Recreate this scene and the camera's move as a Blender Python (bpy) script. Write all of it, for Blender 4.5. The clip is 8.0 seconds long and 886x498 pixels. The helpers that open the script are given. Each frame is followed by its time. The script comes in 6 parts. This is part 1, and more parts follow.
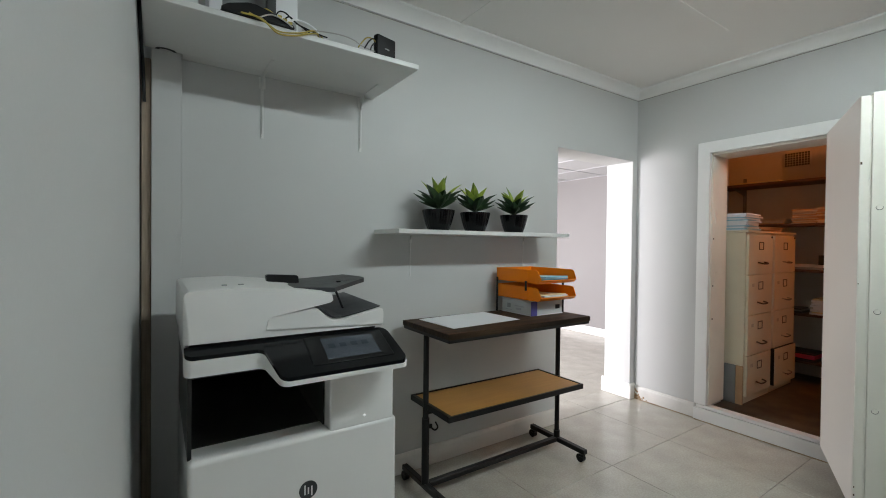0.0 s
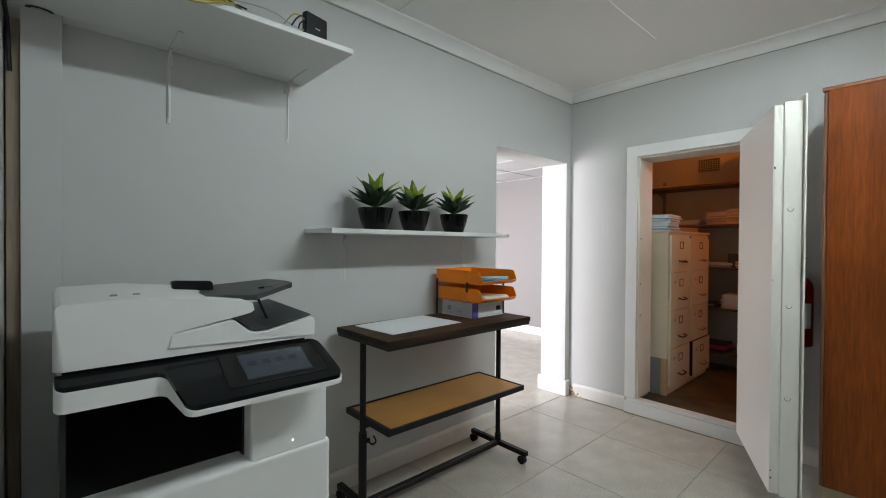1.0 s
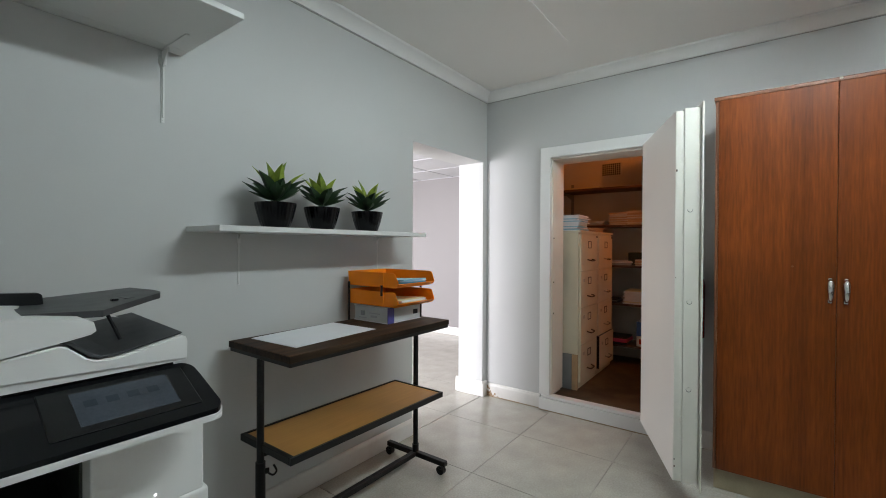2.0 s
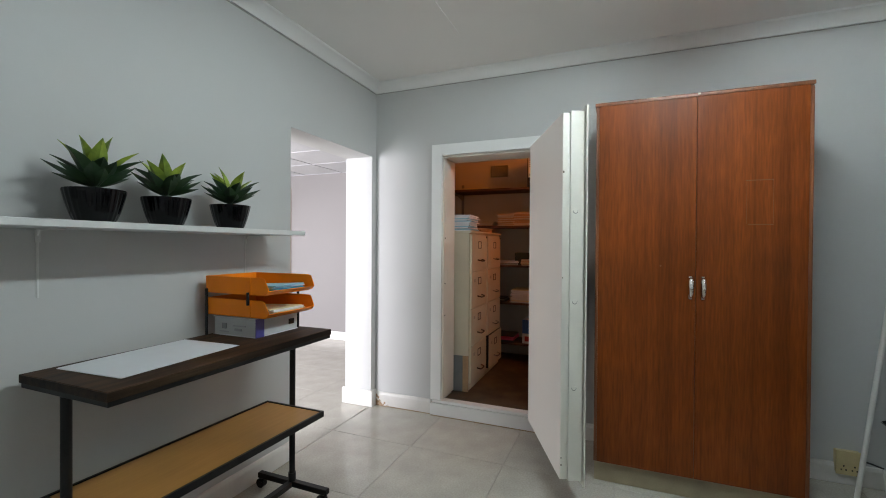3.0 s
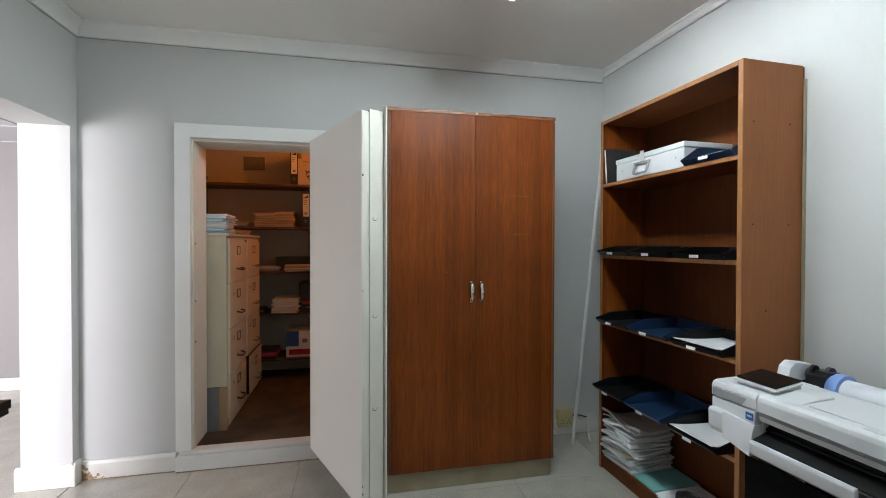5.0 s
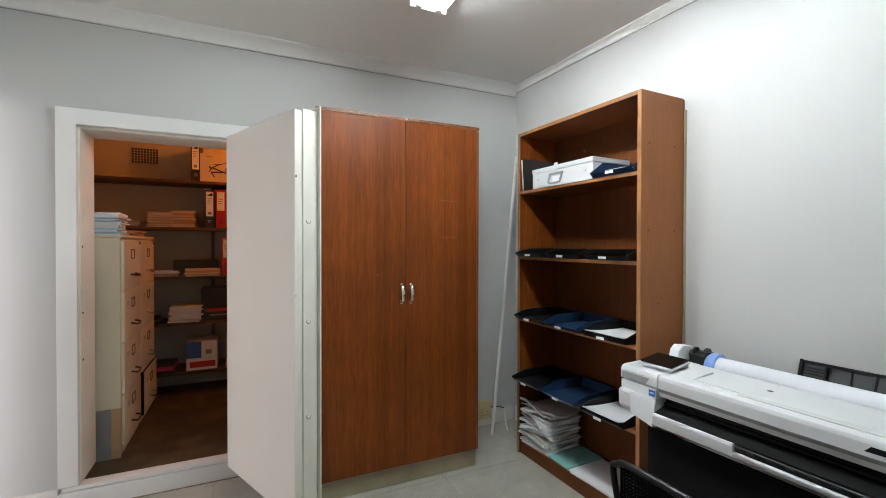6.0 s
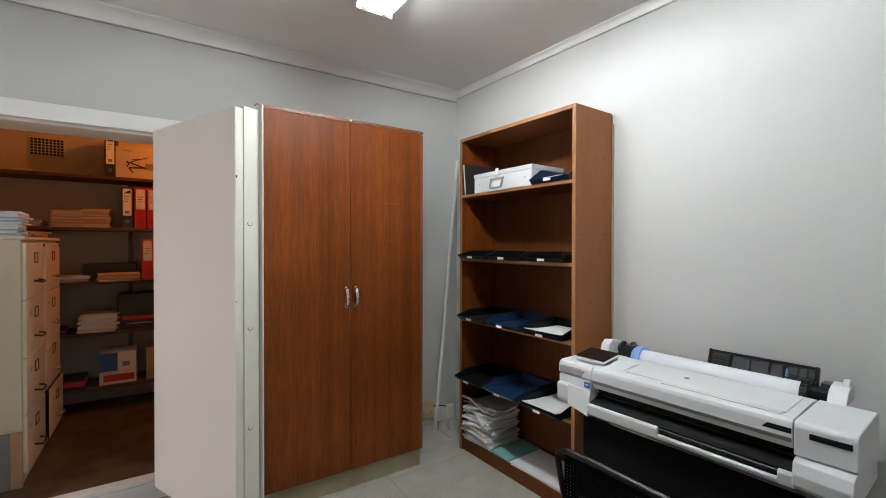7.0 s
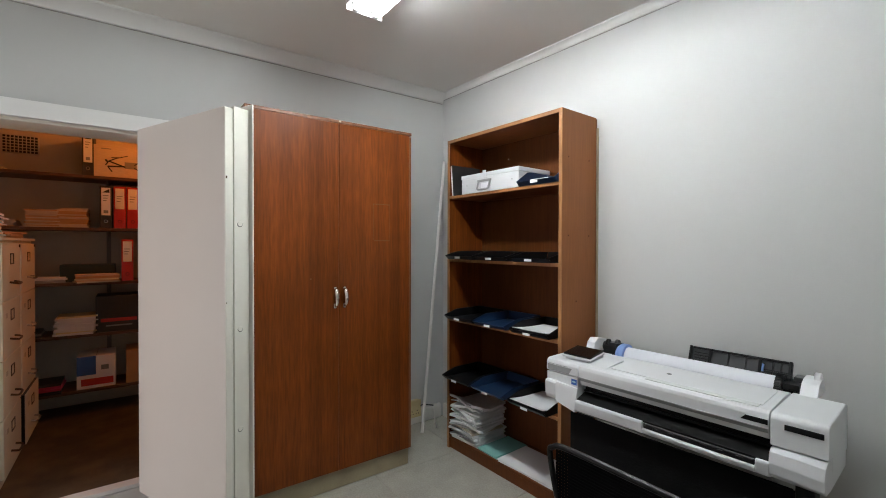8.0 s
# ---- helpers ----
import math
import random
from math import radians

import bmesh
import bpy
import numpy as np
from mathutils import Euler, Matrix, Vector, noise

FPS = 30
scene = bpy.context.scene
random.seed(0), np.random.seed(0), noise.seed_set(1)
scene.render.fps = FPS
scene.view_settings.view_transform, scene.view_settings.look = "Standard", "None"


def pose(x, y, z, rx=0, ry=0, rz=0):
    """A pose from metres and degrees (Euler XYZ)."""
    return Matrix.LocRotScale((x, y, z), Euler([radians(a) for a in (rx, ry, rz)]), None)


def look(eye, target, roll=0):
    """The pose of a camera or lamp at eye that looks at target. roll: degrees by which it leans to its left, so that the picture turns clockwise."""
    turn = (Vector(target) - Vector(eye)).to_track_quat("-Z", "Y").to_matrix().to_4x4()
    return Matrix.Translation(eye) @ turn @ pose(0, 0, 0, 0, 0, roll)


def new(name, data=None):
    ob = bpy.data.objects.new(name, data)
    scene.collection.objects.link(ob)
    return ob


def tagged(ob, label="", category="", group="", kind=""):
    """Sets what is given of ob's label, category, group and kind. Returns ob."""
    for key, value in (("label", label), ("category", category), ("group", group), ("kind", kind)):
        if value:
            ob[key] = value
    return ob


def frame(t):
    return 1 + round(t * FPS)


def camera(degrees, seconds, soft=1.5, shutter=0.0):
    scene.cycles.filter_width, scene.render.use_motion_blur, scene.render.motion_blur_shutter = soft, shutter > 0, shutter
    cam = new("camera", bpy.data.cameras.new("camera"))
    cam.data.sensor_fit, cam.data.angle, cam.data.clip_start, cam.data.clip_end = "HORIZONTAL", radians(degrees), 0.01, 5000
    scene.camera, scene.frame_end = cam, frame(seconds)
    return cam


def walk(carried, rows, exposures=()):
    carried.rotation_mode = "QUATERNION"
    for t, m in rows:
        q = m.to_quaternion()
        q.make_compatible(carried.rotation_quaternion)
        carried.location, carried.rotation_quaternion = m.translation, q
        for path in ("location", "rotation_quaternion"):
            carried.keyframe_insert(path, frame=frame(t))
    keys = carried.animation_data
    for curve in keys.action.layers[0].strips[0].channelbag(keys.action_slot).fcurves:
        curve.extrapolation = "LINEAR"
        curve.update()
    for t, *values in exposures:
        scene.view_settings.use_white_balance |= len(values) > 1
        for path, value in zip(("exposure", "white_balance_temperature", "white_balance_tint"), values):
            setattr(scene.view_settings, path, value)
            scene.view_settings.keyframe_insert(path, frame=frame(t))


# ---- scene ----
cam = camera(92.0, 8.0, soft=1.0)
PATH = [
    (0, (0.345, 1.139, 1.266), (1.454, 2.804, 1.24), 0.6),
    (0.5, (0.361, 1.198, 1.265), (1.577, 2.785, 1.243), 0.5),
    (1, (0.4, 1.246, 1.264), (1.747, 2.724, 1.244), 0.4),
    (2.5, (0.603, 1.396, 1.263), (2.337, 2.392, 1.246), 0.3),
    (3, (0.7, 1.431, 1.265), (2.552, 2.185, 1.249), 0.4),
    (3.5, (0.785, 1.487, 1.281), (2.731, 1.947, 1.264), 0.3),
    (4, (0.847, 1.557, 1.311), (2.843, 1.694, 1.291), 0.3),
    (4.5, (0.907, 1.629, 1.319), (2.901, 1.476, 1.296), 0.2),
    (6, (0.911, 1.875, 1.333), (2.724, 1.032, 1.313), 0.1),
    (6.5, (0.91, 1.914, 1.341), (2.637, 0.907, 1.324), 0.1),
    (7, (0.912, 1.941, 1.347), (2.576, 0.832, 1.328), 0.1),
    (7.5, (0.912, 1.968, 1.348), (2.543, 0.811, 1.33), 0.1),
    (8, (0.913, 1.989, 1.352), (2.528, 0.809, 1.332), 0.1),
]
EXPOSURES = [(0.0, -0.18, 6460, 11), (2.5, -0.24, 6320, 11), (4.5, -0.33, 6310, 12), (6.0, 0.04, 6600, 15), (7.0, -0.10, 6740, 18), (8.0, -0.20, 6740, 18)]
DAY, DAY2, VAULT, TUBES = 500.0, 104.0, 12.6, 112.0
walk(cam, [(t, look(eye, target, roll)) for t, eye, target, roll in PATH],
     exposures=EXPOSURES)

# ---- world and lights ----
world = bpy.data.worlds.new("world")
scene.world = world
world.use_nodes = True
wn = world.node_tree.nodes
sky = wn.new("ShaderNodeTexSky")
sky.sky_type = "NISHITA"
sky.sun_disc = False
sky.sun_elevation, sky.sun_rotation = radians(40), radians(150)
world.node_tree.links.new(sky.outputs[0], wn["Background"].inputs[0])
wn["Background"].inputs[1].default_value = 0.1


def lamp(name, kind, m, power, colour, **more):
    data = bpy.data.lights.new(name, kind)
    data.energy, data.color = power, colour
    if kind == "AREA":
        data.shape, data.size, data.size_y = "RECTANGLE", more["size"], more["size_y"]
    elif kind == "POINT":
        data.shadow_soft_size = more["size"]
    ob = new(name, data)
    ob.matrix_world = m
    return ob


# daylight standing in the window of the neighbouring room
lamp("window_daylight", "AREA", look((-1.46, 5.1, 1.2), (2.0, 4.4, 0.8)), DAY, (0.98, 0.955, 1.0), size=2.3, size_y=1.8)
# second daylight, added to brighten the strongroom door and the floor
lamp("added_far_daylight", "AREA", look((3.2, 6.96, 1.25), (3.2, 4.4, 0.0)), DAY2, (0.98, 0.95, 1.0), size=1.7, size_y=1.5)
# the warm bulb of the strongroom
lamp("strongroom_bulb_light", "POINT", pose(4.60, 1.64, 2.38), VAULT, (1.0, 0.265, 0.03), size=0.04)


# ---- materials ----
def mat(name, colour, rough=0.5, metal=0.0, var=0.06, scale=6.0, bump=0.02, bscale=150.0, stretch=(1, 1, 1), dark=None,
        coat=0.0, spread=(0.35, 0.65), spec=0.5, rvar=0.08):
    """Base colour varied at two scales, with grain and fine relief."""
    m = bpy.data.materials.new(name)
    m.use_nodes = True
    nt = m.node_tree
    n, li = nt.nodes, nt.links
    b = n["Principled BSDF"]
    tc = n.new("ShaderNodeTexCoord")
    mp = n.new("ShaderNodeMapping")
    mp.inputs["Scale"].default_value = stretch
    li.new(tc.outputs["Object"], mp.inputs[0])
    big = n.new("ShaderNodeTexNoise")
    big.inputs["Scale"].default_value = scale
    big.inputs["Detail"].default_value = 5
    li.new(mp.outputs[0], big.inputs["Vector"])
    fine = n.new("ShaderNodeTexNoise")
    fine.inputs["Scale"].default_value = bscale
    fine.inputs["Detail"].default_value = 3
    li.new(mp.outputs[0], fine.inputs["Vector"])
    ramp = n.new("ShaderNodeValToRGB")
    c = Vector(colour)
    d = Vector(dark) if dark else c * (1 - 2 * var)
    ramp.color_ramp.elements[0].color = (*d, 1)
    ramp.color_ramp.elements[1].color = (*c, 1)
    ramp.color_ramp.elements[0].position, ramp.color_ramp.elements[1].position = spread
    li.new(big.outputs[0], ramp.inputs[0])
    mix = n.new("ShaderNodeMix")
    mix.data_type, mix.blend_type = "RGBA", "OVERLAY"
    mix.inputs["Factor"].default_value = min(1.0, var * 2)
    li.new(ramp.outputs[0], mix.inputs["A"])
    li.new(fine.outputs[0], mix.inputs["B"])
    li.new(mix.outputs["Result"], b.inputs["Base Color"])
    rr = n.new("ShaderNodeMapRange")
    rr.inputs["To Min"].default_value, rr.inputs["To Max"].default_value = max(0.03, rough - rvar), min(1, rough + rvar)
    li.new(big.outputs[0], rr.inputs["Value"])
    li.new(rr.outputs[0], b.inputs["Roughness"])
    b.inputs["Metallic"].default_value = metal
    b.inputs["Coat Weight"].default_value = coat
    b.inputs["Specular IOR Level"].default_value = spec
    if bump:
        bu = n.new("ShaderNodeBump")
        bu.inputs["Strength"].default_value = bump * 5
        bu.inputs["Distance"].default_value = 0.002
        li.new(fine.outputs[0], bu.inputs["Height"])
        li.new(bu.outputs[0], b.inputs["Normal"])
    return m


def wood(name, light, dark, along="z", rough=0.35, ring=26.0, coat=0.0, warp=1.2, streak=0.55, stretch=0.05, drift=0.45, pores=0.35, spec=0.5, fleck=1.0):
    """Straight-grained wood: long streaks, pores and broad colour drift."""
    m = bpy.data.materials.new(name)
    m.use_nodes = True
    nt = m.node_tree
    n, li = nt.nodes, nt.links
    b = n["Principled BSDF"]
    tc = n.new("ShaderNodeTexCoord")
    mp = n.new("ShaderNodeMapping")
    s = {"x": (stretch, 1, 1), "y": (1, stretch, 1), "z": (1, 1, stretch)}[along]
    mp.inputs["Scale"].default_value = s
    info = n.new("ShaderNodeObjectInfo")
    off = n.new("ShaderNodeMath")
    off.operation = "MULTIPLY"
    off.inputs[1].default_value = 7.0
    li.new(info.outputs["Random"], off.inputs[0])
    li.new(tc.outputs["Object"], mp.inputs[0])
    li.new(off.outputs[0], mp.inputs["Location"])
    a = n.new("ShaderNodeTexNoise")
    a.inputs["Scale"].default_value = ring
    a.inputs["Detail"].default_value = 6
    a.inputs["Roughness"].default_value = 0.6
    a.inputs["Distortion"].default_value = warp * 0.3
    li.new(mp.outputs[0], a.inputs["Vector"])
    f = n.new("ShaderNodeTexNoise")
    f.inputs["Scale"].default_value = ring * 7
    f.inputs["Detail"].default_value = 3
    mf = n.new("ShaderNodeMapping")
    mf.inputs["Scale"].default_value = [k * fleck if k < 1 else 1 for k in s]
    li.new(tc.outputs["Object"], mf.inputs[0])
    li.new(off.outputs[0], mf.inputs["Location"])
    li.new(mf.outputs[0], f.inputs["Vector"])
    g = n.new("ShaderNodeTexNoise")
    g.inputs["Scale"].default_value = 2.2
    g.inputs["Detail"].default_value = 2
    li.new(tc.outputs["Object"], g.inputs["Vector"])
    ramp = n.new("ShaderNodeValToRGB")
    ramp.color_ramp.elements[0].color = (*dark, 1)
    ramp.color_ramp.elements[1].color = (*light, 1)
    ramp.color_ramp.elements[0].position, ramp.color_ramp.elements[1].position = 0.5 - streak / 3.2, 0.5 + streak / 3.2
    li.new(a.outputs[0], ramp.inputs[0])
    mx = n.new("ShaderNodeMix")
    mx.data_type, mx.blend_type = "RGBA", "OVERLAY"
    mx.inputs["Factor"].default_value = pores
    b.inputs["Specular IOR Level"].default_value = spec
    li.new(ramp.outputs[0], mx.inputs["A"])
    li.new(f.outputs[0], mx.inputs["B"])
    m2 = n.new("ShaderNodeMix")
    m2.data_type, m2.blend_type = "RGBA", "OVERLAY"
    m2.inputs["Factor"].default_value = drift
    li.new(mx.outputs["Result"], m2.inputs["A"])
    li.new(g.outputs[0], m2.inputs["B"])
    li.new(m2.outputs["Result"], b.inputs["Base Color"])
    rr = n.new("ShaderNodeMapRange")
    rr.inputs["To Min"].default_value, rr.inputs["To Max"].default_value = rough - 0.06, rough + 0.12
    li.new(g.outputs[0], rr.inputs["Value"])
    li.new(rr.outputs[0], b.inputs["Roughness"])
    b.inputs["Coat Weight"].default_value = coat
    b.inputs["Coat Roughness"].default_value = 0.4
    bu = n.new("ShaderNodeBump")
    bu.inputs["Strength"].default_value = 0.12
    bu.inputs["Distance"].default_value = 0.001
    li.new(f.outputs[0], bu.inputs["Height"])
    li.new(bu.outputs[0], b.inputs["Normal"])
    return m


def glow(name, colour, strength):
    m = bpy.data.materials.new(name)
    m.use_nodes = True
    b = m.node_tree.nodes["Principled BSDF"]
    b.inputs["Base Color"].default_value = (0.8, 0.8, 0.8, 1)
    b.inputs["Emission Color"].default_value = (*colour, 1)
    b.inputs["Emission Strength"].default_value = strength
    return m


WALL = mat("wall_paint", (0.575, 0.577, 0.565), rough=0.55, var=0.012, scale=1.6, bump=0.012, bscale=220, spec=0.25)
# next-room white, darkened in the paint to hold down the strong daylight
NEXTWALLDIM = mat("next_room_dimmed_paint", (0.245, 0.231, 0.225), rough=0.6, var=0.012, scale=1.6, bump=0.012, bscale=220)
CEIL = mat("ceiling_board", (0.86, 0.845, 0.815), rough=0.75, var=0.012, scale=1.2, bump=0.01, bscale=180)
TRIM = mat("white_gloss_trim", (0.84, 0.84, 0.82), rough=0.32, var=0.015, scale=5, bump=0.012, bscale=60)
RUST = mat("rust_stain", (0.25, 0.125, 0.045), rough=0.85, var=0.2, scale=60, dark=(0.42, 0.33, 0.23), bump=0.05)
CORN = mat("cornice_paint", (0.82, 0.82, 0.80), rough=0.55, var=0.015, scale=5, bump=0.012, bscale=60)
JOINT = mat("dark_joint", (0.42, 0.41, 0.39), rough=0.9, var=0.15, scale=14, bump=0.02)
SKIRT = mat("skirting_paint", (0.74, 0.72, 0.68), rough=0.38, var=0.04, scale=9, bump=0.02, bscale=80, spread=(0.25, 0.5))
GROUT = mat("grout", (0.42, 0.40, 0.36), rough=0.9, var=0.1, scale=12, bump=0.05)
TILE = mat("porcelain_tile", (0.48, 0.458, 0.398), rough=0.2, var=0.13, scale=7, bump=0.004, bscale=110, dark=(0.40, 0.382, 0.33), spread=(0.3, 0.72), rvar=0.09)
JAMBPAINT = mat("cream_jamb_enamel", (0.84, 0.81, 0.73), rough=0.4, var=0.03, scale=6, bump=0.02, bscale=70)
VAULTWALL = mat("strongroom_plaster", (0.61, 0.575, 0.52), rough=0.8, var=0.04, scale=3, bump=0.04, bscale=120)
VAULTFLOOR = mat("worn_brown_vinyl", (0.115, 0.085, 0.056), rough=0.55, var=0.14, scale=7, dark=(0.040, 0.030, 0.020), bump=0.02)
DOORPAINT = mat("beige_enamel", (0.685, 0.655, 0.59), rough=0.38, var=0.015, scale=2.5, bump=0.012, bscale=90)
EDGEPAINT = mat("off_white_enamel", (0.78, 0.755, 0.675), rough=0.34, var=0.02, scale=5, bump=0.015, bscale=70)
STEEL = mat("bright_steel", (0.62, 0.61, 0.58), rough=0.22, metal=1.0, var=0.05, scale=20, bump=0.01)
CHROME = mat("chrome", (0.8, 0.8, 0.8), rough=0.12, metal=1.0, var=0.02, scale=20, bump=0)
TEAK = wood("teak_veneer", (0.198, 0.0460, 0.0069), (0.085, 0.0183, 0.0028), rough=0.36, ring=17, coat=0.0, streak=0.9, stretch=0.016, drift=0.45, pores=0.5, spec=0.18, warp=1.5, fleck=5.0)
TEAKEDGE = wood("teak_edge", (0.20, 0.068, 0.022), (0.10, 0.032, 0.011), rough=0.4, ring=40)
PLINTH = mat("beige_plinth_paint", (0.40, 0.335, 0.22), rough=0.6, var=0.06, scale=5, dark=(0.30, 0.25, 0.165), bump=0.03)
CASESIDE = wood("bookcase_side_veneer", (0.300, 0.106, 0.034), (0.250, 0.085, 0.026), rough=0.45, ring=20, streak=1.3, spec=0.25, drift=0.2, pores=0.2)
# veneer and board inside the case, darkened to carry its inner shade
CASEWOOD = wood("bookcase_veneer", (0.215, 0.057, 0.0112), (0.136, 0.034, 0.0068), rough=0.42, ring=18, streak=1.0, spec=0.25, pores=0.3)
CASEDARK = wood("bookcase_board_darkened", (0.140, 0.041, 0.0090), (0.093, 0.026, 0.0056), rough=0.5, ring=18, streak=1.1, spec=0.2, pores=0.3)
CASEEDGE = wood("bookcase_edging", (0.37, 0.165, 0.062), (0.28, 0.118, 0.042), rough=0.38, ring=30)
DESKTOP = wood("dark_laminate", (0.088, 0.043, 0.0205), (0.019, 0.0093, 0.0046), along="x", rough=0.55, ring=34, spec=0.12)
DESKEDGE = wood("dark_edge_band", (0.045, 0.026, 0.014), (0.006, 0.004, 0.003), along="x", rough=0.5, ring=40, spec=0.15)
OAK = wood("oak_laminate", (0.46, 0.235, 0.066), (0.385, 0.185, 0.048), along="x", rough=0.42, ring=18, streak=1.0, pores=0.14, spec=0.3)
BLACKMETAL = mat("black_metal", (0.009, 0.009, 0.009), rough=0.42, var=0.1, scale=14, bump=0.02, spec=0.28)
BLACKPLASTIC = mat("black_plastic", (0.007, 0.0073, 0.008), rough=0.36, var=0.08, scale=20, bump=0.012, bscale=300, spec=0.25)
BINPLASTIC = mat("smoky_bin_plastic", (0.020, 0.022, 0.020), rough=0.30, var=0.15, scale=6, bump=0.01, bscale=200)
GREYPLASTIC = mat("charcoal_plastic", (0.034, 0.036, 0.039), rough=0.45, var=0.06, scale=20, bump=0.012, bscale=300)
MIDGREY = mat("grey_plastic", (0.33, 0.34, 0.34), rough=0.45, var=0.03, scale=15, bump=0.01)
GLASSBLACK = mat("black_glass", (0.006, 0.0065, 0.0075), rough=0.16, var=0.04, scale=10, bump=0, coat=0.0, spec=0.28)
SCREEN = mat("touch_screen", (0.045, 0.055, 0.072), rough=0.2, var=0.08, scale=14, bump=0, coat=0.4)
MACHINE = mat("white_machine_plastic", (0.73, 0.742, 0.758), rough=0.42, var=0.012, scale=6, bump=0.008, bscale=400)
COPIERWHITE = mat("warm_white_copier_plastic", (0.83, 0.818, 0.80), rough=0.42, var=0.012, scale=6, bump=0.008, bscale=400)
MACHINE2 = mat("pale_machine_plastic", (0.62, 0.64, 0.63), rough=0.45, var=0.015, scale=6, bump=0.008, bscale=400)
ORANGE = mat("orange_plastic", (0.95, 0.25, 0.002), rough=0.42, spec=0.3, var=0.03, scale=9, bump=0.008, bscale=300)
NAVY = mat("navy_plastic", (0.012, 0.034, 0.086), rough=0.3, var=0.06, scale=12, bump=0.01)
PAPER = mat("white_paper", (0.85, 0.86, 0.88), rough=0.75, var=0.012, scale=10, bump=0.01, bscale=300)
PAPERB = mat("aged_paper", (0.62, 0.55, 0.44), rough=0.8, var=0.07, scale=30, bump=0.02, stretch=(1, 1, 8))
KRAFT = mat("kraft_card", (0.52, 0.33, 0.18), rough=0.75, var=0.06, scale=12, bump=0.02)
TEAL = mat("teal_card", (0.22, 0.50, 0.48), rough=0.6, var=0.03, scale=8, bump=0.01)
LIGHTBLUE = mat("pale_blue_paper", (0.36, 0.60, 0.72), rough=0.7, var=0.02, scale=10, bump=0)
CYAN = mat("cyan_folder", (0.06, 0.40, 0.60), rough=0.5, var=0.02, scale=10, bump=0)
CREAMPAPER = mat("cream_paper", (0.75, 0.68, 0.42), rough=0.7, var=0.03, scale=10, bump=0)
PINK = mat("magenta_card", (0.60, 0.055, 0.15), rough=0.6, var=0.06, scale=10, bump=0.01)
RED = mat("red_binder_board", (0.52, 0.022, 0.012), rough=0.42, var=0.04, scale=12, bump=0.01)
REDGLOSS = mat("red_enamel", (0.27, 0.008, 0.008), rough=0.2, var=0.04, scale=9, bump=0.006, coat=0.4)
BINDER = mat("black_binder_board", (0.028, 0.026, 0.026), rough=0.5, var=0.1, scale=40, bump=0.02)
BLUE = mat("blue_print", (0.03, 0.12, 0.42), rough=0.45, var=0.03, scale=10, bump=0)
VIOLET = mat("violet_print", (0.10, 0.09, 0.34), rough=0.45, var=0.03, scale=10, bump=0)
ROLLBLUE = mat("blue_hub_plastic", (0.22, 0.36, 0.72), rough=0.4, var=0.03, scale=10, bump=0)
ROLLPAPER = mat("roll_paper", (0.74, 0.75, 0.80), rough=0.7, var=0.008, scale=5, bump=0.004)
CABINET = mat("cream_cabinet_enamel", (0.80, 0.73, 0.56), rough=0.4, var=0.03, scale=5, bump=0.012, bscale=90)
BRASS = mat("aged_brass", (0.085, 0.048, 0.022), rough=0.45, metal=0.6, var=0.1, scale=30, bump=0.02)
DOORCREAM = mat("cream_door_paint", (0.56, 0.48, 0.39), rough=0.5, var=0.02, scale=5, bump=0.01)
GREENBLACK = mat("dark_green_board", (0.018, 0.03, 0.024), rough=0.5, var=0.08, scale=14, bump=0.01)
GREYCARD = mat("grey_card", (0.24, 0.25, 0.25), rough=0.7, var=0.04, scale=8, bump=0.02)
SHELFBROWN = wood("brown_plank", (0.13, 0.065, 0.035), (0.075, 0.036, 0.02), along="y", rough=0.55, ring=22)
GAPSTRIP = wood("brown_gap_strip", (0.40, 0.31, 0.23), (0.29, 0.22, 0.16), rough=0.55, ring=26)
POT = mat("black_glazed_pot", (0.004, 0.004, 0.0045), rough=0.14, var=0.1, scale=12, bump=0.004, spec=0.24, rvar=0.04)
ICON = mat("screen_icon", (0.030, 0.037, 0.050), rough=0.2, var=0.05, scale=20, bump=0)
TAPEMARK = mat("tape_residue", (0.140, 0.041, 0.0068), rough=0.5, var=0.05, scale=30, bump=0)
SOIL = mat("dark_soil", (0.03, 0.022, 0.016), rough=0.95, var=0.2, scale=60, bump=0.15, bscale=200)
LEAFLIGHT = mat("fresh_leaf", (0.35, 0.46, 0.050), rough=0.45, var=0.08, scale=14, bump=0.02, bscale=120, dark=(0.12, 0.19, 0.03))
LEAFDARK = mat("dark_leaf", (0.036, 0.078, 0.026), rough=0.42, var=0.1, scale=14, bump=0.02, bscale=120, dark=(0.014, 0.04, 0.018))
SHELFWHITE = mat("white_melamine", (0.70, 0.70, 0.68), rough=0.42, var=0.012, scale=6, bump=0.008)
YELLOWCABLE = mat("yellow_cable", (0.42, 0.33, 0.06), rough=0.5, var=0.05, scale=20, bump=0)
GREYCABLE = mat("grey_cable", (0.42, 0.41, 0.38), rough=0.5, var=0.05, scale=20, bump=0)
SOCKETPLATE = mat("ivory_socket_plastic", (0.60, 0.50, 0.27), rough=0.4, var=0.03, scale=20, bump=0)
BOXWHITE = mat("white_steel_box", (0.70, 0.71, 0.73), rough=0.42, var=0.015, scale=8, bump=0.012)
MESH = mat("black_chair_mesh", (0.0055, 0.0055, 0.006), rough=0.95, spec=0.05, var=0.15, scale=300, bump=0.1, bscale=700)
FABRIC = mat("black_bin_cloth", (0.006, 0.006, 0.0065), rough=0.95, spec=0.12, var=0.1, scale=60, bump=0.05)
POLEWHITE = mat("white_pole_enamel", (0.80, 0.78, 0.74), rough=0.4, var=0.03, scale=9, bump=0.01)
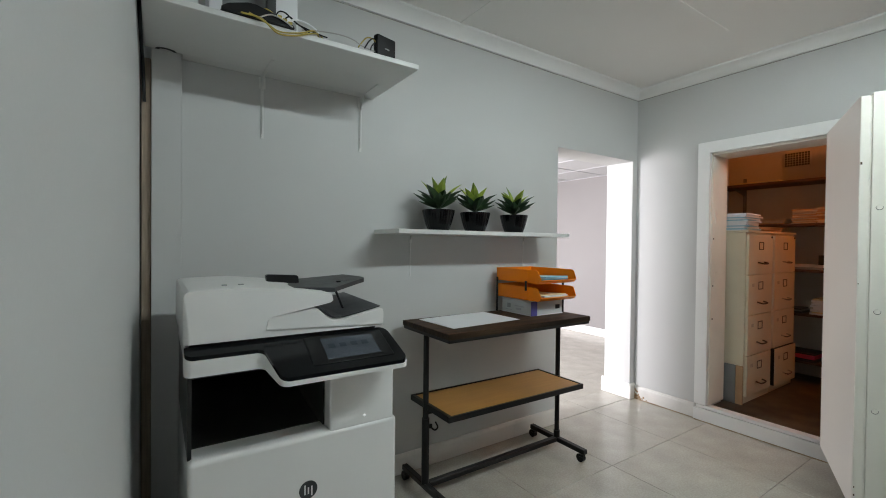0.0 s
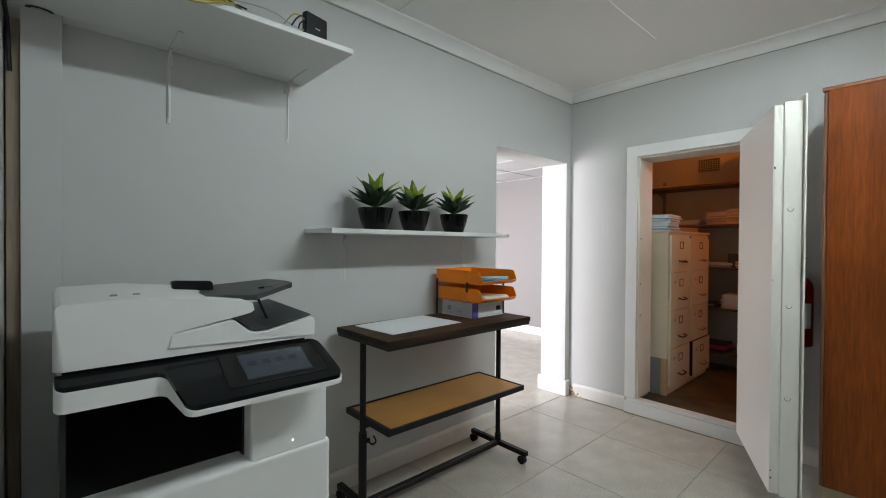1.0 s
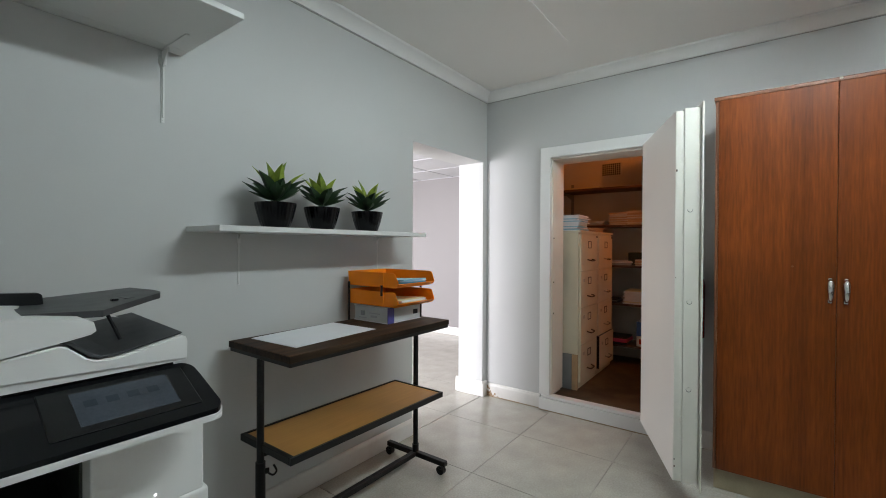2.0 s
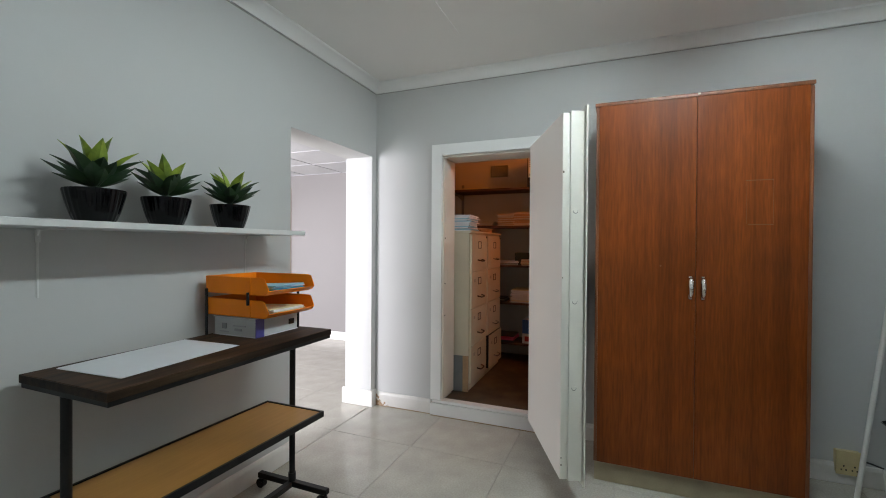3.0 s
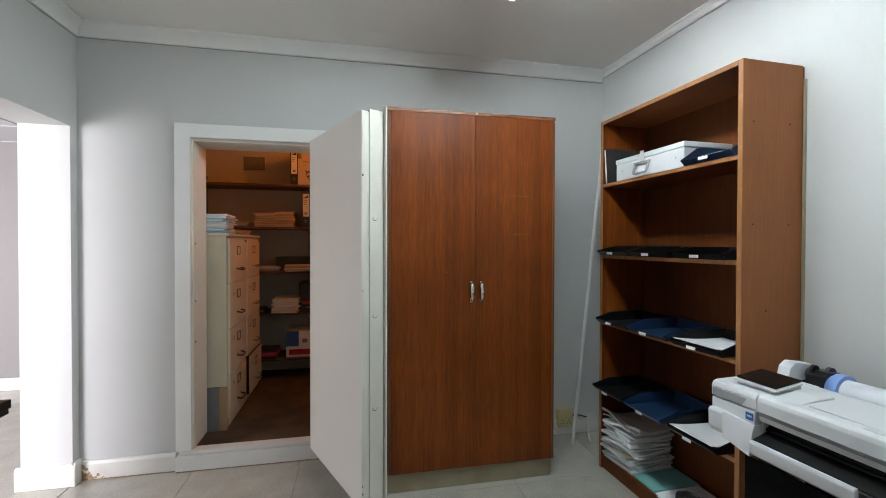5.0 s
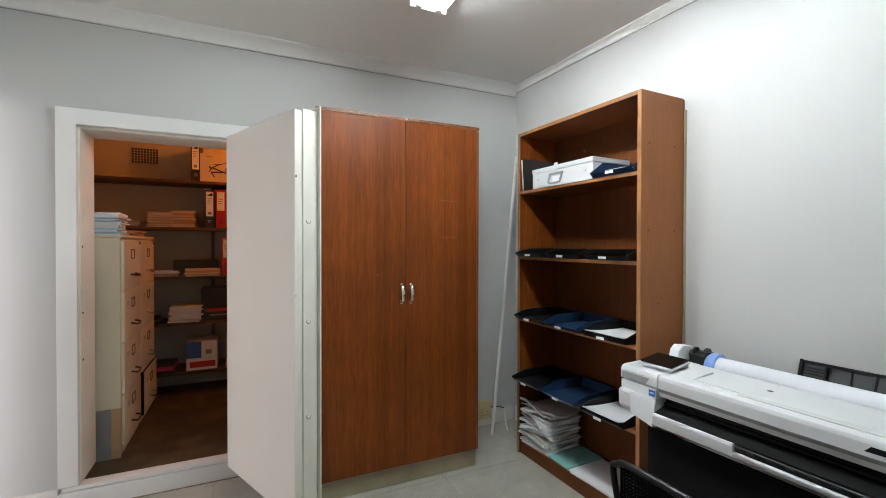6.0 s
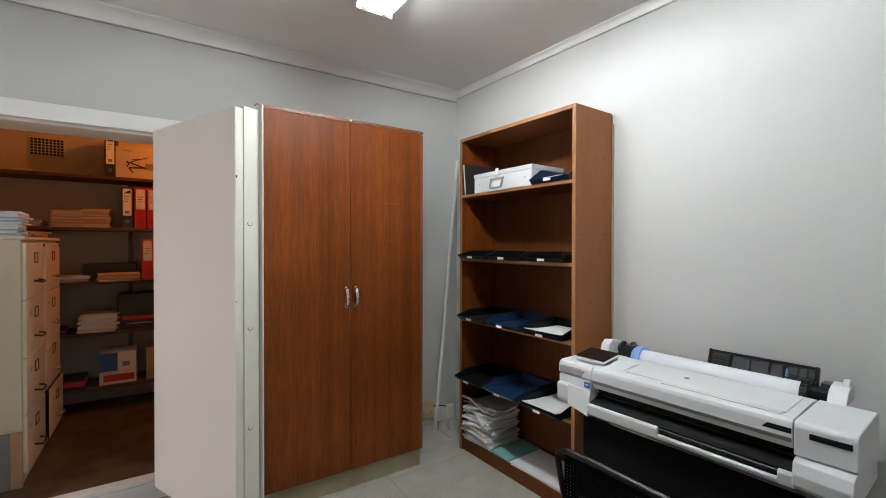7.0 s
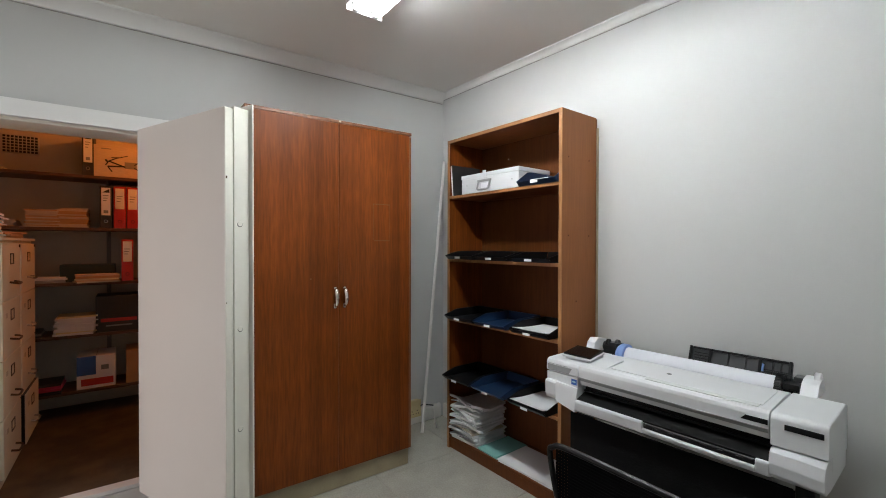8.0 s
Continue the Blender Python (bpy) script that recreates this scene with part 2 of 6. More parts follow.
CEILTILE = mat("mineral_ceiling_tile", (0.55, 0.55, 0.56), rough=0.9, var=0.02, scale=30, bump=0.03)
CEILGRID = mat("ceiling_tee_grid", (0.48, 0.48, 0.50), rough=0.5, var=0.02, scale=10, bump=0)
LAMPBODY = mat("lamp_enamel", (0.82, 0.82, 0.80), rough=0.35, var=0.01, scale=8, bump=0)
TUBE = glow("fluorescent_tube", (0.862, 0.99, 1.0), TUBES)
LED = glow("status_led", (1.0, 1.0, 1.0), 2.5)


# ---- mesh tools ----
def box(bm, x0, x1, y0, y1, z0, z1, bevel=0.0, seg=2, m=None):
    vs = bmesh.ops.create_cube(bm, size=1.0)["verts"]
    for v in vs:
        v.co = Vector(((x0 + x1) / 2 + v.co.x * (x1 - x0), (y0 + y1) / 2 + v.co.y * (y1 - y0), (z0 + z1) / 2 + v.co.z * (z1 - z0)))
    es = list({e for v in vs for e in v.link_edges})
    out = vs
    if bevel:
        r = bmesh.ops.bevel(bm, geom=es, offset=bevel, segments=seg, profile=0.5, affect="EDGES")
        out = list({v for f in r["faces"] for v in f.verts} | {v for v in vs if v.is_valid})
    if m is not None:
        bmesh.ops.transform(bm, matrix=m, verts=out)
    return bm


def prism(bm, pts, axis, a, b, bevel=0.0, seg=2, m=None):
    """A flat outline pushed along an axis. x: pts are (y, z); y: (x, z); z: (x, y)."""
    def at(p, w):
        return {"x": (w, p[0], p[1]), "y": (p[0], w, p[1]), "z": (p[0], p[1], w)}[axis]
    lo = [bm.verts.new(at(p, a)) for p in pts]
    hi = [bm.verts.new(at(p, b)) for p in pts]
    fs = [bm.faces.new(lo), bm.faces.new(hi)]
    k = len(pts)
    for i in range(k):
        fs.append(bm.faces.new((lo[i], lo[(i + 1) % k], hi[(i + 1) % k], hi[i])))
    bmesh.ops.recalc_face_normals(bm, faces=fs)
    out = lo + hi
    if bevel:
        es = list({e for f in fs for e in f.edges})
        r = bmesh.ops.bevel(bm, geom=es, offset=bevel, segments=seg, profile=0.5, affect="EDGES", clamp_overlap=True)
        out = list({v for f in r["faces"] for v in f.verts} | {v for v in out if v.is_valid})
    if m is not None:
        bmesh.ops.transform(bm, matrix=m, verts=out)
    return bm


def tube(bm, pts, r, seg=10, caps=True):
    """A round bar along a line of points; r may be a list."""
    pts = [Vector(p) for p in pts]
    rs = r if isinstance(r, (list, tuple)) else [r] * len(pts)
    rings = []
    up = Vector((0.123, 0.456, 0.88)).normalized()
    for i, p in enumerate(pts):
        d = (pts[min(i + 1, len(pts) - 1)] - pts[max(i - 1, 0)]).normalized()
        u = d.cross(up)
        if u.length < 0.1:
            u = d.cross(Vector((1, 0, 0)))
        u.normalize()
        w = d.cross(u).normalized()
        rings.append([bm.verts.new(p + rs[i] * (math.cos(2 * math.pi * k / seg) * u + math.sin(2 * math.pi * k / seg) * w)) for k in range(seg)])
    fs = []
    for a, b in zip(rings, rings[1:]):
        for k in range(seg):
            fs.append(bm.faces.new((a[k], a[(k + 1) % seg], b[(k + 1) % seg], b[k])))
    if caps:
        fs.append(bm.faces.new(rings[0][::-1]))
        fs.append(bm.faces.new(rings[-1]))
    bmesh.ops.recalc_face_normals(bm, faces=fs)
    return bm


def bend(ctrl, steps=24):
    """A smooth line through control points (Catmull-Rom)."""
    c = [Vector(p) for p in ctrl]
    c = [2 * c[0] - c[1]] + c + [2 * c[-1] - c[-2]]
    out = []
    per = max(2, steps // (len(c) - 3))
    for i in range(1, len(c) - 2):
        for k in range(per):
            t = k / per
            p0, p1, p2, p3 = c[i - 1:i + 3]
            out.append(0.5 * (2 * p1 + (p2 - p0) * t + (2 * p0 - 5 * p1 + 4 * p2 - p3) * t * t + (3 * p1 - p0 - 3 * p2 + p3) * t ** 3))
    out.append(c[-2])
    return out


def lathe(bm, prof, seg=32, rib=0, depth=0.0, centre=(0, 0, 0)):
    """A turned shape from (radius, height) pairs; ribbed where asked."""
    rings = []
    for r, z in prof:
        ring = []
        for k in range(seg):
            a = 2 * math.pi * k / seg
            rr = r * (1 - depth * (0.5 - 0.5 * math.cos(a * rib))) if rib else r
            ring.append(bm.verts.new((centre[0] + rr * math.cos(a), centre[1] + rr * math.sin(a), centre[2] + z)))
        rings.append(ring)
    fs = []
    for a, b in zip(rings, rings[1:]):
        for k in range(seg):
            fs.append(bm.faces.new((a[k], a[(k + 1) % seg], b[(k + 1) % seg], b[k])))
    fs.append(bm.faces.new(rings[0][::-1]))
    fs.append(bm.faces.new(rings[-1]))
    bmesh.ops.recalc_face_normals(bm, faces=fs)
    return bm


def finish(name, bm, material, smooth=True):
    me = bpy.data.meshes.new(name)
    bm.to_mesh(me)
    bm.free()
    me.materials.append(material)
    if smooth:
        for p in me.polygons:
            p.use_smooth = True
        me.set_sharp_from_angle(angle=radians(32))
    return me


def even_normals(ob):
    """Keep large flat faces flat beside their rounded edges."""
    mod = ob.modifiers.new("even_normals", "WEIGHTED_NORMAL")
    mod.mode, mod.weight, mod.keep_sharp = "FACE_AREA", 50, True


def part(name, bm, material, parent, label="", smooth=True):
    ob = new(name, finish(name, bm, material, smooth))
    ob.parent = parent
    if smooth:
        even_normals(ob)
    if label:
        ob["label"] = label
    return ob


def thing(name, label, category, group="", m=None, kind=""):
    ob = new(name)
    ob.empty_display_size = 0.05
    tagged(ob, label, category, group, kind)
    if m is not None:
        ob.matrix_world = m
    return ob


def solid(name, bm, material, label, category, kind="", group="", m=None):
    ob = new(name, finish(name, bm, material))
    even_normals(ob)
    tagged(ob, label, category, group, kind)
    if m is not None:
        ob.matrix_world = m
    return ob


def nb():
    return bmesh.new()


# ---- the rooms ----
W, E, S, N, H = 0.285, 3.65, 0.0, 3.21, 2.53
S_ = "structure"


def setting(name, bm, material, label, category):
    return solid(name, bm, material, label, category, kind=S_)


# wall between the copy room and the next room, with the open doorway
bm = prism(nb(), [(-1.65, -0.12), (2.69, -0.12), (2.69, 1.955), (3.59, 1.955), (3.59, -0.12), (5.6, -0.12), (5.6, 2.7), (-1.65, 2.7)], "y", N, 3.45)
setting("wall_north", bm, WALL, "pale grey painted wall with an open doorway", "wall")
# wall with the strongroom opening
bm = prism(nb(), [(-0.3, -0.12), (1.865, -0.12), (1.865, 1.935), (2.644, 1.935), (2.644, -0.12), (N, -0.12), (N, 2.7), (-0.3, 2.7)], "x", E, 3.878)
setting("wall_east", bm, WALL, "pale grey painted wall with the strongroom opening", "wall")
# the south wall runs a little out of square
SKEW = pose(E, -0.012, 0, 0, 0, 2.2)
bm = box(nb(), -3.62, 0.0, -0.15, 0.0, -0.12, 2.7, m=SKEW)
setting("wall_south", bm, WALL, "pale grey painted wall behind bookcase and plotter", "wall")
bm = box(nb(), 0.135, W, -0.3, N, -0.12, 2.7)
setting("wall_west", bm, WALL, "pale grey painted wall beside the copier", "wall")
bm = box(nb(), W, E, -0.3, N, H, 2.68)
setting("ceiling", bm, CEIL, "off-white painted board ceiling", "ceiling")

# ceiling cover strips
bm = box(nb(), 1.78, 1.82, S - 0.05, N - 0.05, H - 0.004, H + 0.01, 0.0015, 1)
setting("ceiling_strip", bm, CEIL, "flat painted cover strip over a ceiling joint", "trim")
bm = box(nb(), 1.824, 3.12, 2.315, 2.355, H - 0.004, H + 0.01, 0.0015, 1)
setting("ceiling_strip", bm, CEIL, "flat painted cover strip over a ceiling joint", "trim")


# coved cornice along each wall
def cornice(a, b, along, side, wall, small=1.0, m=None):
    prof = [(0, 0), (0, -0.07), (0.013, -0.07), (0.014, -0.062), (0.02, -0.045), (0.036, -0.026), (0.058, -0.014), (0.066, -0.012), (0.07, -0.006), (0.07, 0)]
    pts = [(wall + side * p * small, H + q * small) for p, q in prof]
    b_ = prism(nb(), pts, along, a, b, m=m)
    setting("cornice", b_, CORN, "white painted coved plaster cornice", "trim")
    z = H - 0.07 * small
    c = [(wall + side * 0.0005, z - 0.0005), (wall + side * 0.0005, z - 0.0055), (wall + side * 0.0016, z - 0.0055), (wall + side * 0.0016, z - 0.0005)]
    setting("cornice_joint", prism(nb(), c, along, a + 0.002, b - 0.002, m=m), JOINT, "thin darker joint under the cornice", "trim")


cornice(W, E, "x", -1, N)
cornice(-3.36, 0.0, "x", 1, 0.0, 0.55, SKEW)
cornice(S, N, "y", -1, E)
cornice(S - 0.14, N, "y", 1, W)


# skirtings
def skirting(name, pts, axis, a, b, label="white painted skirting board, chipped at the corner", m=None):
    setting(name, prism(nb(), pts, axis, a, b, 0.002, 1, m), SKIRT, label, "skirting")


def prof(w, s, h=0.108, d=0.018):
    return [(w, 0.001), (w + s * d, 0.001), (w + s * d, h - 0.02), (w + s * (d - 0.006), h - 0.004), (w + s * 0.006, h), (w, h)]


skirting("baseboard", prof(N, -1), "x", W + 0.02, 2.69)
skirting("baseboard", prof(E, -1), "y", 2.72, 3.1915)
bm = nb()
rnd = random.Random(4)
for _ in range(34):
    a, h = rnd.random() ** 2.2, rnd.random() ** 1.5
    y, z = 3.187 - 0.12 * a, 0.004 + 0.082 * h * (1 - a)
    r = rnd.uniform(0.006, 0.014) * (1.2 - a)
    pts = [(y + r * rnd.uniform(0.5, 1.3) * math.cos(k * 1.0472), max(0.002, z + r * rnd.uniform(0.6, 1.6) * math.sin(k * 1.0472))) for k in range(6)]
    prism(bm, [(min(p, 3.19), q) for p, q in pts], "x", E - 0.0190 - 0.0004 * rnd.random(), E - 0.0178)
setting("stain", bm, RUST, "rusty brown damp stain at the skirting corner", "stain")
skirting("baseboard", prof(E, -1), "y", S + 0.02, 1.757)
skirting("baseboard", prof(0.0, 1), "x", -3.34, -1.375, m=SKEW)
skirting("baseboard", prof(0.0, 1), "x", -0.44, -0.02, m=SKEW)
skirting("baseboard", prof(W, 1), "y", 1.15, N - 0.02)
skirting("baseboard", prof(3.59, -1, 0.125), "y", 3.19, 3.47, "white skirting round the doorway reveal")
skirting("baseboard", prof(N, -1, 0.125), "x", 3.5715, 3.649, "white skirting round the doorway reveal")
skirting("baseboard", prof(2.69, 1, 0.125), "y", 3.212, 3.448, "white skirting round the doorway reveal")
skirting("baseboard", prof(5.45, -1, 0.11), "y", 3.6, 5.55, "white skirting of the next room")

# grimy line where the tiles meet the skirting and the sill
setting("floor_joint", box(nb(), E - 0.0205, E - 0.0182, 2.722, 3.19, 0.0005, 0.006), RUST, "grimy line under the skirting", "trim")
setting("floor_joint", box(nb(), 3.6135, 3.6158, 1.765, 2.71, 0.0005, 0.006), RUST, "grimy line under the raised sill", "trim")
# strongroom door frame: architrave, jamb lining and raised sill
frame_ob = thing("door_1", "white painted steel strongroom door frame with a raised sill", "door frame", kind=S_)
bm = prism(nb(), [(2.716, 0.118), (2.716, 2.012), (1.758, 2.012), (1.758, 0.118), (1.862, 0.118), (1.862, 1.932), (2.634, 1.932), (2.634, 0.118)], "x", 3.622, 3.652, 0.003, 2)
part("architrave", bm, TRIM, frame_ob)
bm = prism(nb(), [(2.716, 0.0), (2.716, 0.085), (2.708, 0.092), (1.766, 0.092), (1.758, 0.085), (1.758, 0.0)], "x", 3.616, 3.655, 0.003, 2)
part("sill_face", bm, TRIM, frame_ob)
bm = box(nb(), 3.624, 3.692, 1.80, 2.70, 0.096, 0.116, 0.003, 2)
part("sill", bm, TRIM, frame_ob)
bm = prism(nb(), [(2.643, 0.117), (2.643, 1.934), (1.866, 1.934), (1.866, 0.117), (1.88, 0.117), (1.88, 1.918), (2.628, 1.918), (2.628, 0.117)], "x", 3.655, 3.882, 0.002, 1)
part("jamb_lining", bm, JAMBPAINT, frame_ob)
for z in (1.475, 1.03):
    part("keeper_plate", box(nb(), 3.70, 3.745, 2.6245, 2.6275, z - 0.045, z + 0.045, 0.001, 1), JAMBPAINT, frame_ob)
for z in (1.32, 0.74, 0.98):
    part("bolt_hole", box(nb(), 3.675, 3.684, 2.6245, 2.6275, z - 0.005, z + 0.005), BLACKMETAL, frame_ob)

# strongroom shell
setting("floor_strongroom", box(nb(), 3.655, 5.3, 1.2, 3.205, -0.1, 0.095), VAULTFLOOR, "worn dark brown vinyl floor of the strongroom", "floor")
setting("wall_strongroom_back", box(nb(), 5.3, 5.448, 1.05, N, -0.1, 2.66), VAULTWALL, "bare plaster back wall of the strongroom", "wall")
setting("wall_strongroom_side", box(nb(), 3.878, 5.3, 1.05, 1.2, -0.1, 2.66), VAULTWALL, "bare plaster side wall of the strongroom", "wall")
setting("ceiling_strongroom", box(nb(), 3.655, 5.3, 1.05, N, 2.5, 2.66), VAULTWALL, "plaster ceiling of the strongroom", "ceiling")

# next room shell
setting("wall_next_east", box(nb(), 5.45, 5.6, 3.45, 7.0, -0.1, 2.6), NEXTWALLDIM, "warm wall of the next room, painted darker against the daylight", "wall")
bm = nb()
for x0, x1, z0, z1 in ((-1.65, 2.3, -0.1, 2.6), (4.1, 5.6, -0.1, 2.6), (2.3, 4.1, -0.1, 0.45), (2.3, 4.1, 2.05, 2.6)):
    box(bm, x0, x1, 7.0, 7.15, z0, z1)
setting("wall_next_north", bm, NEXTWALLDIM, "warm window wall of the next room, painted darker against the daylight", "wall")
# assumed window, out of sight, added around the second daylight
win2 = thing("unseen_window", "unseen white framed two-light window added for the second daylight", "window", kind=S_)
bm = nb()
for x0, x1, z0, z1 in ((2.3, 4.1, 0.45, 0.5), (2.3, 4.1, 2.0, 2.05), (2.3, 2.35, 0.5, 2.0), (4.05, 4.1, 0.5, 2.0), (3.18, 3.22, 0.5, 2.0)):
    box(bm, x0, x1, 7.05, 7.11, z0, z1, 0.004, 1)
part("window_frame", bm, TRIM, win2)
bm = nb()
for y0, y1, z0, z1 in ((3.45, 3.8, -0.1, 2.6), (6.6, 7.0, -0.1, 2.6), (3.8, 6.6, -0.1, 0.3), (3.8, 6.6, 2.1, 2.6)):
    box(bm, -1.65, -1.5, y0, y1, z0, z1)
setting("wall_next_west", bm, NEXTWALLDIM, "warm window wall of the next room, painted darker against the daylight", "wall")
win = thing("window_1", "wide white framed three-light window of the next room", "window", kind=S_)
bm = nb()
for y0, y1, z0, z1 in ((3.8, 6.6, 0.3, 0.35), (3.8, 6.6, 2.05, 2.1), (3.8, 3.85, 0.35, 2.05), (6.55, 6.6, 0.35, 2.05), (4.71, 4.75, 0.35, 2.05), (5.65, 5.69, 0.35, 2.05)):
    box(bm, -1.6, -1.54, y0, y1, z0, z1, 0.004, 1)
part("window_frame", bm, TRIM, win)

# suspended ceiling of the next room: tiles held in a tee grid
bm = nb()
bmg = nb()
gx = [5.45 - 0.6 * i for i in range(0, 13)]
gy = [3.62 + 0.6 * i for i in range(-1, 7)]
for x in gx[:-1]:
    for y in gy:
        y0, y1 = max(y, 3.45), min(y + 0.6, 7.0)
        if y1 > y0:
            box(bm, max(x - 0.594, -1.5), x - 0.006, y0 + 0.006, y1 - 0.006, 2.226, 2.246)
ob = setting("ceiling_next", bm, CEILTILE, "white suspended ceiling tiles in a metal grid", "ceiling")
for x in gx:
    box(bmg, x - 0.008, x + 0.008, 3.45, 7.0, 2.219, 2.24)
for y in gy[1:]:
    box(bmg, -1.5, 5.45, y - 0.008, y + 0.008, 2.2195, 2.2395)
setting("ceiling_grid", bmg, CEILGRID, "thin metal tee grid of the suspended ceiling", "ceiling grid")
setting("ceiling_slab", box(nb(), -1.65, 5.6, 3.45, 7.15, 2.6, 2.7), CEIL, "concrete slab over the next room", "ceiling")

# closed door in the far wall of the next room
DY = 5.66
fd = thing("door_2", "cream painted door in a cream frame", "door", kind=S_)
bm = prism(nb(), [(DY, 0.0), (DY, 2.06), (DY + 0.94, 2.06), (DY + 0.94, 0.0), (DY + 0.87, 0.0), (DY + 0.87, 1.99), (DY + 0.07, 1.99), (DY + 0.07, 0.0)], "x", 5.42, 5.452, 0.003, 1)
part("frame", bm, DOORCREAM, fd)
part("leaf", box(nb(), 5.43, 5.452, DY + 0.074, DY + 0.866, 0.004, 1.986, 0.002, 1), DOORCREAM, fd)
part("latch", box(nb(), 5.412, 5.43, DY + 0.08, DY + 0.10, 1.11, 1.16, 0.004, 1), BLACKMETAL, fd)


# ---- copy room: strongroom door leaf, wide open ----
def strongroom_door():
    d = Vector((-0.92, -0.392, 0)).normalized()
    nrm = Vector((-d.y, d.x, 0)) * -1
    if nrm.y < 0:
        nrm = -nrm
    o = Vector((3.49, 1.96, 0))
    m = Matrix(((d.x, -nrm.x, 0, o.x), (d.y, -nrm.y, 0, o.y), (0, 0, 1, 0), (0, 0, 0, 1)))
    t = thing("strongroom_door", "heavy beige and off-white steel strongroom door standing wide open", "door", m=m)
    # x runs from hinge to lock edge, y from the inner face outwards
    L = 0.715
    part("inner_casing", box(nb(), 0.0, L - 0.004, 0.0, 0.034, 0.132, 1.912, 0.003, 2), DOORPAINT, t, "plain beige enamelled inner face")
    part("edge_strip", box(nb(), L - 0.03, L, 0.0015, 0.034, 0.134, 1.91, 0.003, 2), EDGEPAINT, t)
    part("bolt_casing", box(nb(), 0.01, L, 0.040, 0.108, 0.124, 1.922, 0.003, 2), EDGEPAINT, t, "off-white edge casing holding the lock bolts")
    part("rebate", box(nb(), 0.01, L - 0.008, 0.034, 0.040, 0.134, 1.91), EDGEPAINT, t)
    part("outer_plate", box(nb(), -0.01, L + 0.02, 0.110, 0.118, 0.100, 1.945, 0.002, 1), EDGEPAINT, t, "projecting off-white outer plate")
    part("plate_packing", box(nb(), 0.02, L - 0.02, 0.107, 0.1105, 0.14, 1.90), EDGEPAINT, t)
    for z in (1.437, 0.998, 0.578):
        # dark lower crescent stands in for the shade around each bolt
        ring = [(L + 0.0004, 0.066 + 0.0112 * math.cos(radians(a)), z + 0.0112 * math.sin(radians(a))) for a in range(165, 390, 15)]
        part("bolt_shade", tube(nb(), ring, [0.0004 + 0.0011 * math.sin(math.pi * i / (len(ring) - 1)) for i in range(len(ring))], 6), BINDER, t, "dark crescent drawn as the shade under a bolt")
        part("lock_bolt", tube(nb(), [(L - 0.009, 0.066, z), (L + 0.0012, 0.066, z), (L + 0.002, 0.066, z)], [0.0104, 0.0104, 0.0095], 20), EDGEPAINT, t, "round painted lock bolt")
    for z in (0.34, 1.70):
        b = tube(nb(), [(-0.03, 0.112, z - 0.07), (-0.03, 0.112, z + 0.07)], 0.014, 14)
        box(b, -0.02, 0.03, 0.1045, 0.1095, z - 0.05, z + 0.05)
        part("hinge", b, EDGEPAINT, t)
    for z, s in ((1.62, 0.006), (0.20, 0.005), (0.235, 0.004), (1.11, 0.003)):
        part("paint_chip", box(nb(), L - 0.0005, L + 0.0008, 0.004, 0.004 + s, z, z + s * 1.8), BRASS, t)
    return t


strongroom_door()


